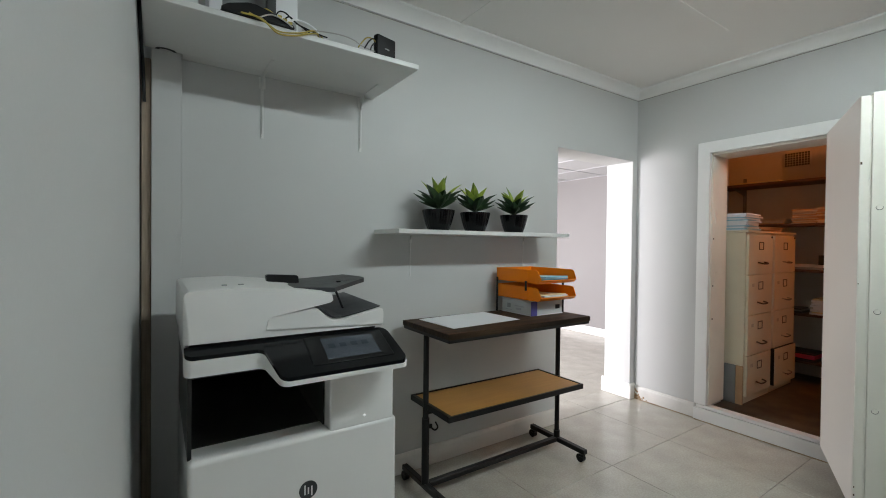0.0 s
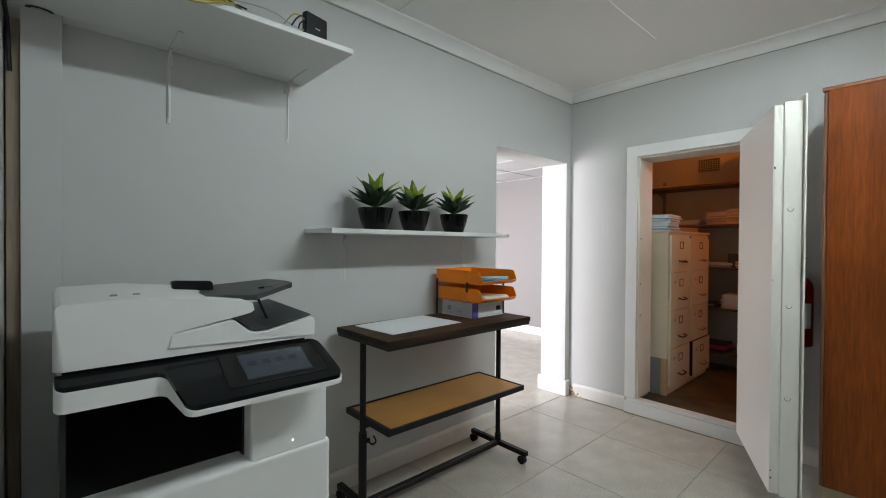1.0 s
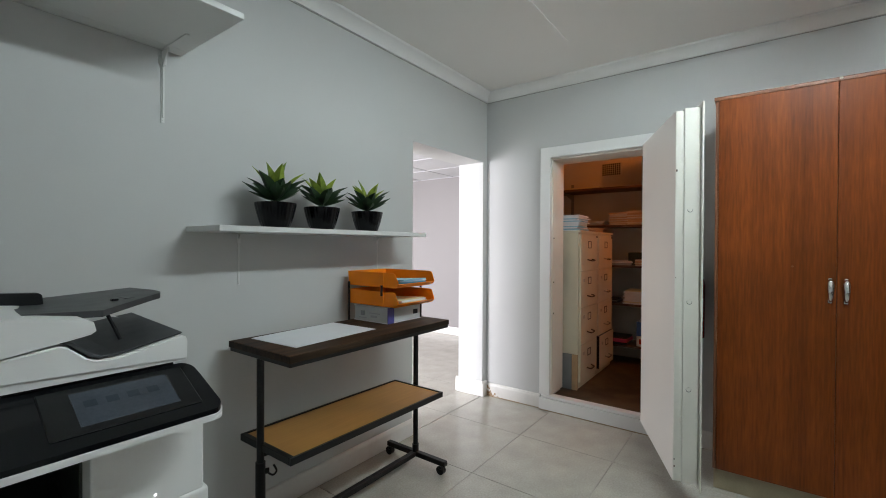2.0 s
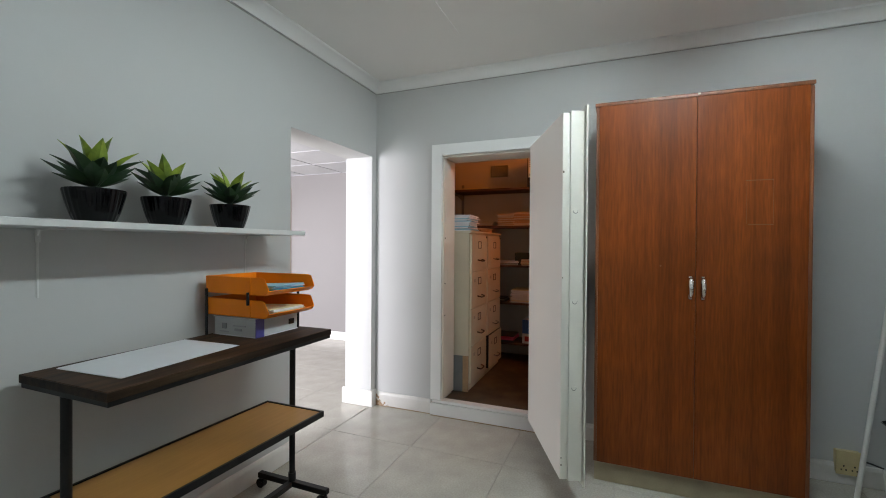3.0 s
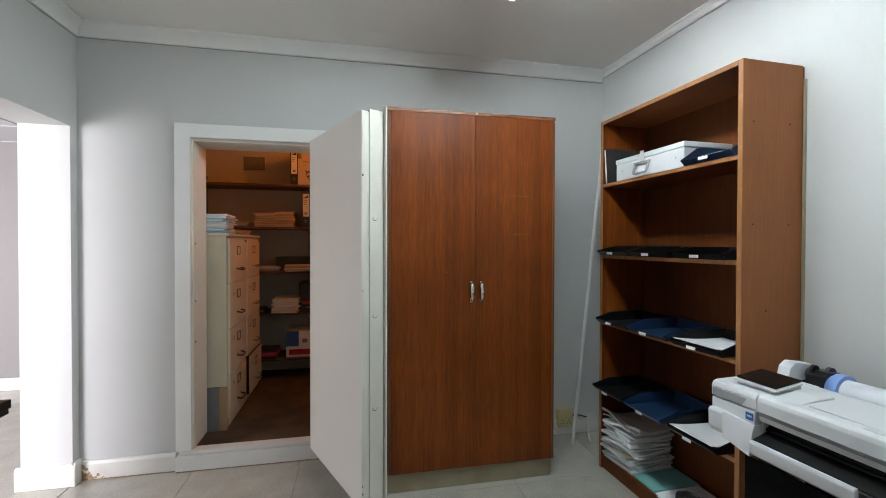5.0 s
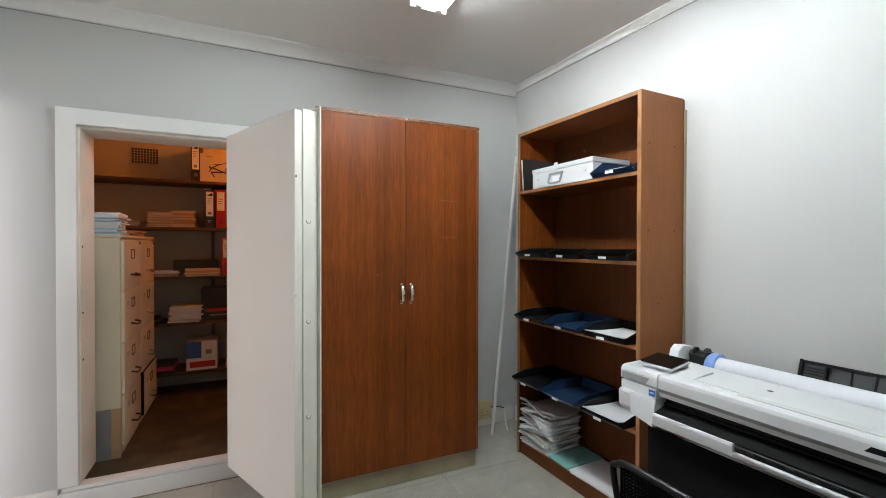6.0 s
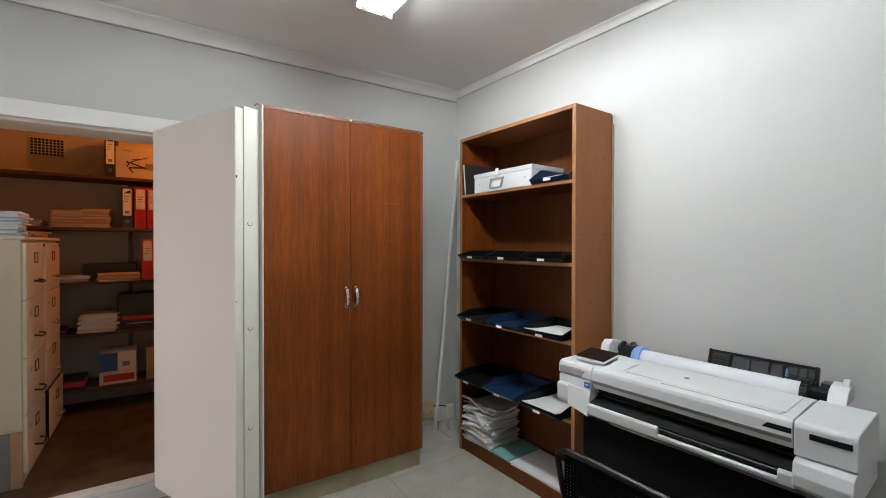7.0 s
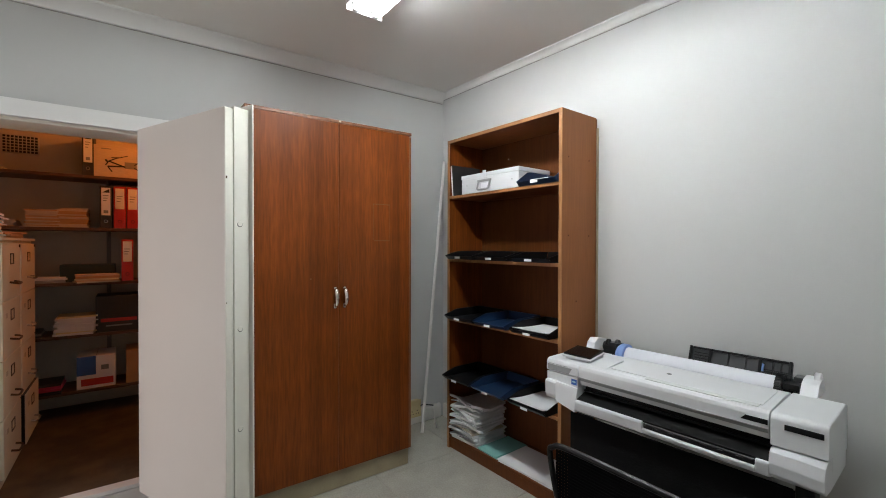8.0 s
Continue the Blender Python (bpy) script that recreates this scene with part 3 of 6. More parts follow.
# ---- wardrobe ----
def wardrobe():
    t = thing("wardrobe", "tall two-door teak veneered wardrobe on a beige plinth", "wardrobe", m=pose(3.15, 0.606, 0))
    D, WY = 0.482, 0.934
    part("plinth", box(nb(), 0.012, D, 0.004, WY - 0.004, 0.001, 0.108, 0.002, 1), PLINTH, t, "beige painted plinth")
    b = nb()
    box(b, 0.0, D, 0.0, 0.018, 0.109, 2.012, 0.0015, 1)
    box(b, 0.0, D, WY - 0.018, WY, 0.109, 2.012, 0.0015, 1)
    box(b, 0.004, D, 0.018, WY - 0.018, 0.109, 0.127)
    box(b, 0.004, D, 0.018, WY - 0.018, 1.994, 2.012)
    box(b, D - 0.008, D, 0.018, WY - 0.018, 0.127, 1.994)
    part("carcass", b, TEAKEDGE, t)
    part("top_board", box(nb(), -0.012, D + 0.002, -0.005, WY + 0.006, 2.013, 2.031, 0.002, 1), TEAKEDGE, t, "darker teak top board with a chipped edge")
    part("edge_chip", box(nb(), -0.0135, -0.008, 0.45, 0.462, 2.021, 2.0315), PAPERB, t)
    part("edge_wear", box(nb(), -0.0135, -0.008, 0.62, 0.72, 2.0285, 2.0316), PAPERB, t)
    mid = 0.464
    for y0, y1, hy in ((0.016, mid - 0.0008, mid - 0.032), (mid + 0.0008, WY - 0.016, mid + 0.022)):
        door = part("door", box(nb(), -0.018, -0.001, y0, y1, 0.114, 2.0105, 0.0015, 1), TEAK, t, "reddish teak veneered door")
        b = nb()
        for z in (1.018, 1.108):
            box(b, -0.0225, -0.0175, hy - 0.007, hy + 0.007, z - 0.012, z + 0.012, 0.002, 1)
        tube(b, bend([(-0.022, hy, 1.110), (-0.036, hy, 1.100), (-0.046, hy, 1.075), (-0.046, hy, 1.052), (-0.036, hy, 1.026), (-0.022, hy, 1.016)], 20),
             [0.0052 + 0.0080 * math.sin(math.pi * (i / 20) ** 0.55) for i in range(21)], 12)
        part("handle", b, CHROME, door, "curved chrome pull handle")
    part("door_edge_strip", box(nb(), -0.016, -0.001, 0.001, 0.0145, 0.114, 2.004, 0.001, 1), TEAKEDGE, t)
    part("door_edge_strip", box(nb(), -0.016, -0.001, WY - 0.0145, WY - 0.001, 0.114, 2.004, 0.001, 1), TEAKEDGE, t)
    # faint tape marks left on one door
    for z, w in ((1.585, 0.11), (1.375, 0.10)):
        part("tape_mark", box(nb(), -0.0186, -0.0178, 0.15, 0.15 + w, z - 0.002, z + 0.002), TAPEMARK, t, "faint pale tape mark")
    for y in (0.15, 0.255):
        part("tape_mark", box(nb(), -0.0184, -0.0178, y, y + 0.0015, 1.38, 1.583), TAPEMARK, t)
    part("dent", lathe(nb(), [(0.005, -0.0004), (0.004, 0.0008)], 12, centre=(0, 0, 0)), TAPEMARK, t).matrix_local = pose(-0.018, 0.62, 1.17, 0, -90, 0)
    return t


wardrobe()


# ---- letter trays ----
def letter_tray(t, w, d, h, material, name="letter_tray", lip=0.022, th=0.004):
    """A desk tray, open to the front (local -y), under the empty t."""
    b = nb()
    box(b, 0, w, 0.01, d, 0, th, 0.001, 1)
    part("base", b, material, t)
    side = [(0.012, th), (d, th), (d + 0.012, h), (d * 0.34, h), (d * 0.27, h - 0.004), (0.012 - 0.02, lip + 0.004), (-0.006, lip)]
    part("side", prism(nb(), side, "x", -th, 0.0005, 0.0008, 1), material, t)
    part("side", prism(nb(), side, "x", w - 0.0005, w + th, 0.0008, 1), material, t)
    part("back", prism(nb(), [(d, th), (d + th, th), (d + th + 0.012, h), (d + 0.012, h)], "x", 0.001, w - 0.001, 0.0008, 1), material, t)
    part("front_lip", prism(nb(), [(0.012, 0.0), (0.012 + th, th), (-0.012 + th, lip), (-0.014, lip)], "x", 0.001, w - 0.001, 0.0008, 1), material, t)
    return t


def sheet_stack(name, label, n, w, d, m, colours, thick=0.002, seed=1, jitter=0.006, turn=2.5, sag=0.0, category="paper"):
    """A loose stack of sheets or folders, each a bent slab of its own."""
    rnd = random.Random(seed)
    t = thing(name, label, category, m=m)
    z = 0.0
    for i in range(n):
        b = nb()
        nx = 6
        th = thick * rnd.uniform(0.6, 1.5)
        a = radians(rnd.uniform(-turn, turn))
        ox, oy = rnd.uniform(-jitter, jitter), rnd.uniform(-jitter, jitter)
        wv = rnd.uniform(0, 6)
        rows = []
        for j in range(nx + 1):
            u = (j / nx - 0.5)
            zz = z + sag * (abs(u) * 2) ** 2 * i / max(1, n) + (0.0 if i == 0 else 0.0006 * math.sin(wv + u * 5))
            rows.append([(u * w, -d / 2, zz), (u * w, d / 2, zz), (u * w, d / 2, zz + th), (u * w, -d / 2, zz + th)])
        vs = []
        for r in rows:
            vs.append([b.verts.new((math.cos(a) * x - math.sin(a) * y + ox, math.sin(a) * x + math.cos(a) * y + oy, q)) for x, y, q in r])
        for r, s in zip(vs, vs[1:]):
            for k in range(4):
                b.faces.new((r[k], r[(k + 1) % 4], s[(k + 1) % 4], s[k]))
        b.faces.new(vs[0][::-1])
        b.faces.new(vs[-1])
        bmesh.ops.recalc_face_normals(b, faces=b.faces[:])
        part("sheet", b, colours[i % len(colours)] if n < 4 else rnd.choice(colours), t)
        z += th + 0.0009
    return t


# ---- bookcase ----
BX0, BX1, BD, BB = 2.290, 3.200, 0.284, -0.026
CASE = pose(3.2, 0.282, 0, 0, 0, 2.2) @ pose(-3.2, -0.284, 0)


def cx(x):
    """Places along the bookcase, spread over its width."""
    return 3.2 - (3.2 - x) * 0.974


SHELVES = (1.672, 1.258, 0.868, 0.478, 0.085)


def bookcase():
    t = thing("bookcase", "tall open brown wood-veneer bookcase with five shelves", "bookcase", m=CASE)
    for x0, x1 in ((BX0, BX0 + 0.02), (BX1 - 0.02, BX1)):
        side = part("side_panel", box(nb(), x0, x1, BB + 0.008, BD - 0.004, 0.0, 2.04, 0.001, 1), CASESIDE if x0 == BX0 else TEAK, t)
        part("edging", box(nb(), x0, x1, BD - 0.004, BD, 0.0, 2.04, 0.001, 1), CASEEDGE, side, "paler wood edging strip")
    top = part("top_panel", box(nb(), BX0 + 0.0205, BX1 - 0.0205, BB + 0.008, BD - 0.004, 2.02, 2.039, 0.001, 1), CASEWOOD, t)
    part("edging", box(nb(), BX0 + 0.0205, BX1 - 0.0205, BD - 0.004, BD, 2.02, 2.04, 0.001, 1), CASEEDGE, top)
    part("back_panel", box(nb(), BX0 + 0.001, BX1, BB, BB + 0.0075, 0.005, 2.035), CASEDARK, t)
    for z in SHELVES:
        s = part("shelf", box(nb(), BX0 + 0.0205, BX1 - 0.0205, BB + 0.0085, BD - 0.006, z - 0.018, z, 0.001, 1), CASEWOOD, t)
        part("edging", box(nb(), BX0 + 0.0205, BX1 - 0.0205, BD - 0.006, BD - 0.002, z - 0.018, z, 0.001, 1), CASEEDGE if z > 0.1 else CASEDARK, s)
    # plinth and lowest edging get their shade from the darkened board
    part("plinth_board", box(nb(), BX0 + 0.0205, BX1 - 0.0205, BD - 0.03, BD - 0.012, 0.0, SHELVES[-1] - 0.019, 0.001, 1), CASEDARK, t)
    for z, y in ((1.80, 0.05), (1.80, 0.23), (1.40, 0.05), (1.40, 0.23), (1.06, 0.16)):
        part("screw_cap", lathe(nb(), [(0.0045, 0), (0.0035, 0.0015)], 10), CASEDARK, t).matrix_local = pose(BX0 - 0.0005, y, z, 0, -90, 0)
    part("wall_clip", lathe(nb(), [(0.006, 0), (0.005, 0.004)], 10), STEEL, t).matrix_local = pose(2.93, BB + 0.0075, 1.915, -90, 0, 0)
    return t


bookcase()
# thin edge of a board standing between the bookcase and the wall
solid("backing_board", box(nb(), BX0 - 0.010, BX0 - 0.002, BB - 0.002, BB + 0.010, 0.002, 1.985, 0.001, 1), PLINTH, "narrow pale board standing behind the bookcase", "board", m=CASE)


def case_tray(x, z, y, material, label, turn=0.0, sheet=None, h=0.05, rise=0.0):
    """One letter tray on the bookcase, front towards the room, with a white label."""
    t = thing("letter_tray", label, "letter tray", group="letter trays on the bookcase", m=CASE @ pose(cx(x), y, z + 0.0008, -rise, 0, 180 + turn))
    letter_tray(t, 0.252, 0.30 if rise == 0 else 0.30, h, material)
    b = box(nb(), 0.102, 0.148, -0.0172, -0.0145, 0.006, 0.0185)
    part("label_holder", b, PAPER, t, "small white label")
    if sheet:
        s = nb()
        rows = []
        for j in range(9):
            v = j / 8
            yy = 0.0 + 0.28 * v
            zz = 0.012 + 0.018 * (1 - v) ** 3
            rows.append([s.verts.new((xx, yy, zz)) for xx in (0.012, 0.236)] + [s.verts.new((xx, yy, zz + 0.004)) for xx in (0.236, 0.012)])
        for r, q in zip(rows, rows[1:]):
            for k in range(4):
                s.faces.new((r[k], r[(k + 1) % 4], q[(k + 1) % 4], q[k]))
        s.faces.new(rows[0][::-1])
        s.faces.new(rows[-1])
        bmesh.ops.recalc_face_normals(s, faces=s.faces[:])
        ob = new("paper_wad", finish("paper_wad", s, sheet))
        ob.matrix_world = CASE @ pose(cx(x), y, z + 0.0008, -rise, 0, 180 + turn)
        tagged(ob, "wad of white paper curling in a letter tray", "paper")
    return t


BLK, BLU = "black plastic letter tray with a white label", "navy blue plastic letter tray with a white label"
for x, m_, lb in ((3.165, BLACKPLASTIC, BLK), (2.880, BLACKPLASTIC, BLK), (2.575, BLACKPLASTIC, BLK)):
    case_tray(x, SHELVES[1], 0.318, m_, lb, h=0.052)
for x, m_, lb, sh in ((3.165, BLACKPLASTIC, BLK, None), (2.885, NAVY, BLU, None), (2.58, BLACKPLASTIC, BLK, PAPER)):
    case_tray(x, SHELVES[2], 0.325, m_, lb, sheet=sh, h=0.056, turn=0.6)
for x, m_, lb, sh in ((3.17, BLACKPLASTIC, BLK, None), (2.885, NAVY, BLU, None), (2.58, BLACKPLASTIC, BLK, PAPER)):
    case_tray(x, SHELVES[3], 0.34, m_, lb, sheet=sh, h=0.056, turn=-0.5)
case_tray(2.556, SHELVES[0], 0.295, NAVY, "navy blue plastic letter tray on the top shelf", h=0.088)
solid("envelope", box(nb(), -0.06, 0.06, -0.02, 0.02, 0, 0.006, 0.0015, 1), PAPER, "small white folded paper on a navy tray", "paper", m=CASE @ pose(cx(2.425), 0.255, SHELVES[0] + 0.024, 8, 0, 0))


def steel_box():
    t = thing("storage_box", "white enamelled steel storage box with handle and clasp", "box", m=CASE @ pose(2.578, 0.012, SHELVES[0] + 0.001))
    W_, D_ = 0.480, 0.268
    part("body", box(nb(), 0, W_, 0, D_, 0, 0.090, 0.003, 2), BOXWHITE, t)
    part("lid", box(nb(), -0.003, W_ + 0.003, -0.003, D_ + 0.003, 0.091, 0.116, 0.003, 2), BOXWHITE, t)
    f = D_ + 0.003
    b = tube(nb(), bend([(0.222, f, 0.066), (0.222, f + 0.012, 0.03), (0.232, f + 0.015, 0.014), (0.308, f + 0.015, 0.014), (0.318, f + 0.012, 0.03), (0.318, f, 0.066)], 25), 0.0062, 10)
    box(b, 0.212, 0.328, f - 0.003, f + 0.006, 0.060, 0.074, 0.003, 2)
    part("handle", b, MIDGREY, t, "grey metal drop handle")
    part("card_holder", box(nb(), 0.238, 0.302, f - 0.004, f - 0.001, 0.024, 0.052, 0.001, 1), PAPER, t)
    b = box(nb(), 0.257, 0.283, f - 0.002, f + 0.0045, 0.078, 0.128, 0.002, 1)
    tube(b, [(0.270, f + 0.005, 0.086), (0.270, f + 0.010, 0.086)], 0.008, 12)
    part("clasp", b, BOXWHITE, t)
    for x in (0.05, 0.43):
        part("corner_rivet", lathe(nb(), [(0.004, 0), (0.003, 0.002)], 10), MIDGREY, t).matrix_local = pose(x, D_, 0.05, -90, 0, 0)
    return t


steel_box()


def binder(name, label, material, m, w=0.07, d=0.285, h=0.315, plate=True, ring=True, plate_mat=None):
    """A lever-arch file: spine at local -y, boards to both sides."""
    t = thing(name, label, "binder", m=m)
    b = nb()
    box(b, 0, w, 0, 0.004, 0, h, 0.001, 1)
    box(b, 0, 0.004, 0.004, d, 0, h, 0.001, 1)
    box(b, w - 0.004, w, 0.004, d, 0, h, 0.001, 1)
    part("cover", b, material, t)
    part("pages", box(nb(), 0.006, w - 0.012, 0.012, d - 0.012, 0.006, h - 0.018, 0.001, 1), PAPER, t)
    if plate:
        low = 0.30 if material is BINDER else 0.46
        p = part("spine_label", box(nb(), 0.009, w - 0.009, -0.001, 0.0005, h * low, h * 0.955), plate_mat or PAPER, t, "white spine label")
        if material is BINDER:
            part("printed_wedge", prism(nb(), [(0.014, h * 0.84), (w - 0.014, h * 0.84), (w - 0.016, h * 0.93)], "y", -0.0016, -0.0008), BINDER, p)
            part("printed_square", box(nb(), 0.022, w - 0.022, -0.0016, -0.0008, h * 0.35, h * 0.42), GREYCARD, p)
        for k in range(3):
            part("text_bar", box(nb(), 0.018, w - 0.02 - 0.006 * k, -0.0016, -0.0008, h * (0.76 - 0.06 * k), h * (0.76 - 0.06 * k) + 0.005), GREYCARD, p)
    if ring:
        b = nb()
        bmesh.ops.create_circle(b, cap_ends=False, radius=0.012, segments=20)
        vs = list(b.verts)
        r = bmesh.ops.extrude_edge_only(b, edges=b.edges[:])
        vv = [g for g in r["geom"] if isinstance(g, bmesh.types.BMVert)]
        for v in vv:
            v.co *= 0.72
        r2 = bmesh.ops.extrude_face_region(b, geom=b.faces[:])
        for g in r2["geom"]:
            if isinstance(g, bmesh.types.BMVert):
                g.co.z += 0.0015
        bmesh.ops.recalc_face_normals(b, faces=b.faces[:])
        part("finger_ring", b, BLACKMETAL if material is RED else STEEL, t).matrix_local = pose(w / 2, -0.0002, h * 0.16, 90, 0, 0)
    return t


# a ring binder leaning at the end of the top shelf, white sheets inside
t = thing("ring_binder", "black ring binder with white pages leaning against the box", "binder", m=CASE @ pose(3.153, 0.272, SHELVES[0] + 0.002, 0, -5, 180))
part("cover", prism(nb(), [(0, 0), (0.003, 0), (0.003, 0.205), (0, 0.205)], "y", 0, 0.25), BINDER, t)
part("pages", box(nb(), -0.012, -0.0005, 0.0, 0.235, 0.003, 0.20, 0.001, 1), PAPER, t)
part("cover", prism(nb(), [(-0.016, 0), (-0.0125, 0), (-0.0125, 0.205), (-0.016, 0.205)], "y", 0.004, 0.25), BINDER, t)

# bottom shelf: paper pile, teal folder, loose sheets
Z5 = SHELVES[-1] + 0.001


def curled_pile(m, count, w, d, seed):
    """Bundles of paper thrown on one another, their free edges curling."""
    rnd = random.Random(seed)
    t = thing("paper_pile", "tall untidy pile of curling white papers", "paper", m=m)
    z = 0.0
    for i in range(count):
        th = rnd.choice((0.003, 0.005, 0.007, 0.010, 0.014))
        a = radians(rnd.uniform(-8, 8) + 6 * math.sin(i * 0.7)) * min(1.0, 0.2 + i / 5)
        ox, oy = rnd.uniform(-0.014, 0.014), rnd.uniform(-0.012, 0.014)
        lift, dip, ph = rnd.uniform(0.004, 0.040), rnd.uniform(-0.040, 0.010), rnd.uniform(0, 6)
        b = nb()
        nx, ny = 8, 6
        grid = {}
        for side in (0, 1):
            for p in range(nx + 1):
                for q in range(ny + 1):
                    u, v = p / nx - 0.5, q / ny - 0.5
                    edge = max(0.0, v + 0.1) ** 2 * 2.2
                    zz = z + th * side
                    if i > 1:
                        zz += lift * edge * (1 + 0.6 * math.sin(ph + u * 4)) * min(1, i / 5) + dip * (2 * u) ** 2 * 0.5 * min(1, i / 5) + 0.0012 * math.sin(ph + 9 * u + 5 * v)
                    slip = 0.006 * (1 - side) * math.sin(ph)
                    x, y = u * w, v * d + slip
                    grid[p, q, side] = b.verts.new((math.cos(a) * x - math.sin(a) * y + ox, math.sin(a) * x + math.cos(a) * y + oy, max(zz, 0.0)))
        for p in range(nx):
            for q in range(ny):
                b.faces.new([grid[k] for k in ((p, q, 1), (p + 1, q, 1), (p + 1, q + 1, 1), (p, q + 1, 1))])
                b.faces.new([grid[k] for k in ((p, q + 1, 0), (p + 1, q + 1, 0), (p + 1, q, 0), (p, q, 0))])
        rim = [(p, 0) for p in range(nx)] + [(nx, q) for q in range(ny)] + [(p, ny) for p in range(nx, 0, -1)] + [(0, q) for q in range(ny, 0, -1)]
        for k, e in enumerate(rim):
            f = rim[(k + 1) % len(rim)]
            b.faces.new([grid[e + (0,)], grid[f + (0,)], grid[f + (1,)], grid[e + (1,)]])
        bmesh.ops.recalc_face_normals(b, faces=b.faces[:])
        part("sheet", b, PAPERB if i == 9 else PAPER, t)
        z += th + 0.0014
    return t


curled_pile(CASE @ pose(3.045, 0.150, Z5, 0, 0, 3), 25, 0.245, 0.262, 9)
sheet_stack("folder", "teal green card folder lying flat", 2, 0.160, 0.270, CASE @ pose(2.833, 0.140, Z5, 0, 0, -2), [TEAL, TEAL], thick=0.004, seed=2, turn=1, category="folder")
sheet_stack("loose_papers", "white paper sheets lying flat on the bottom shelf", 5, 0.40, 0.255, CASE @ pose(2.537, 0.150, Z5, 0, 0, 1), [PAPER], thick=0.002, seed=7, turn=2)

# ---- pole, socket and cable in the corner ----
b = tube(nb(), [(3.470, 0.304, 0.002), (3.592, 0.022, 1.995)], 0.0115, 14)
solid("pole", b, POLEWHITE, "thin white pole leaning into the corner", "pole")
t = thing("wall_socket", "ivory double wall socket on a raised back box", "socket")
part("back_box", box(nb(), 3.612, 3.6495, 0.228, 0.333, 0.065, 0.182, 0.003, 1), SOCKETPLATE, t)
part("faceplate", box(nb(), 3.606, 3.6125, 0.224, 0.337, 0.060, 0.187, 0.003, 2), SOCKETPLATE, t)
for y in (0.258, 0.304):
    for dy, z in ((0, 0.108), (-0.010, 0.088), (0.010, 0.088)):
        part("pin_hole", box(nb(), 3.6052, 3.6065, y + dy - 0.003, y + dy + 0.003, z - 0.004, z + 0.004), BLACKPLASTIC, t)
for y in (0.254, 0.300):
    part("switch", box(nb(), 3.603, 3.6062, y, y + 0.010, 0.146, 0.166, 0.001, 1), SOCKETPLATE, t)
t = thing("power_cable", "short dark and pale power cable beside the wall socket", "cable")
part("plug_lead", tube(nb(), bend([(3.610, 0.226, 0.135), (3.590, 0.224, 0.150), (3.555, 0.216, 0.160), (3.485, 0.196, 0.172)], 16), 0.0042, 8), BINDER, t)
part("drop", tube(nb(), bend([(3.487, 0.197, 0.1675), (3.478, 0.190, 0.12), (3.474, 0.186, 0.06), (3.470, 0.176, 0.006)], 16), 0.006, 8), POLEWHITE, t, "pale lower length")


# ---- fire extinguisher on the wall behind the open door ----
def extinguisher():
    t = thing("fire_extinguisher", "red dry-powder fire extinguisher hanging on the wall", "extinguisher", m=pose(3.555, 1.682, 0.70))
    part("cylinder", lathe(nb(), [(0.05, 0.0), (0.066, 0.008), (0.068, 0.03), (0.068, 0.33), (0.062, 0.36), (0.045, 0.385), (0.022, 0.398), (0.018, 0.42)], 28), REDGLOSS, t)
    lab = nb()
    pts = [(math.cos(radians(a)) * 0.0686, math.sin(radians(a)) * 0.0686) for a in range(120, 246, 9)]
    pts2 = [(math.cos(radians(a)) * 0.0675, math.sin(radians(a)) * 0.0675) for a in range(245, 118, -9)]
    prism(lab, pts + pts2, "z", 0.11, 0.25)
    part("instruction_label", lab, PAPER, t, "white and black instruction label")
    part("valve", box(nb(), -0.016, 0.016, -0.014, 0.014, 0.418, 0.45, 0.004, 1), BRASS, t)
    b = box(nb(), -0.1, 0.02, -0.007, 0.007, 0.452, 0.462, 0.002, 1)
    part("lever", b, BLACKMETAL, t)
    part("hose", tube(nb(), bend([(-0.015, 0, 0.437), (-0.055, 0.012, 0.425), (-0.085, 0.02, 0.36), (-0.085, 0.02, 0.25), (-0.078, 0.02, 0.12)], 24), 0.008, 10), BLACKPLASTIC, t)
    part("wall_bracket", box(nb(), 0.066, 0.094, -0.02, 0.02, 0.2, 0.44, 0.002, 1), STEEL, t)
    part("wire_hook", tube(nb(), bend([(0.09, -0.02, 0.50), (-0.03, -0.03, 0.505), (-0.07, 0.0, 0.50), (-0.03, 0.03, 0.495), (0.09, 0.02, 0.49)], 24), 0.004, 8), BLACKMETAL, t)
    return t


extinguisher()


# ---- fluorescent fitting on the ceiling ----
t = thing("ceiling_lamp", "white open fluorescent batten lamp with two lit tubes", "lamp", m=pose(1.645, 1.058, H))
part("body", box(nb(), -0.28, 1.20, -0.095, 0.095, -0.014, -0.003, 0.002, 1), LAMPBODY, t, "flat white enamelled backing plate")
# flanges added only to keep tube glare off the ceiling beside the lamp
for y0, y1 in ((-0.095, -0.0935), (0.0935, 0.095)):
    part("glare_flange", box(nb(), -0.274, 1.194, y0, y1, -0.033, -0.0145), LAMPBODY, t)
part("spine", prism(nb(), [(-0.024, -0.0145), (0.024, -0.0145), (0.016, -0.034), (-0.016, -0.034)], "x", -0.26, 1.18, 0.002, 1), LAMPBODY, t)
for y in (-0.05, 0.05):
    part("tube", tube(nb(), [(-0.255, y, -0.040), (1.175, y, -0.040)], 0.013, 14), TUBE, t, "lit fluorescent tube")
    for x0, x1 in ((-0.272, -0.2555), (1.1755, 1.192)):
        part("tube_socket", box(nb(), x0, x1, y - 0.016, y + 0.016, -0.055, -0.015, 0.003, 2), LAMPBODY, t)
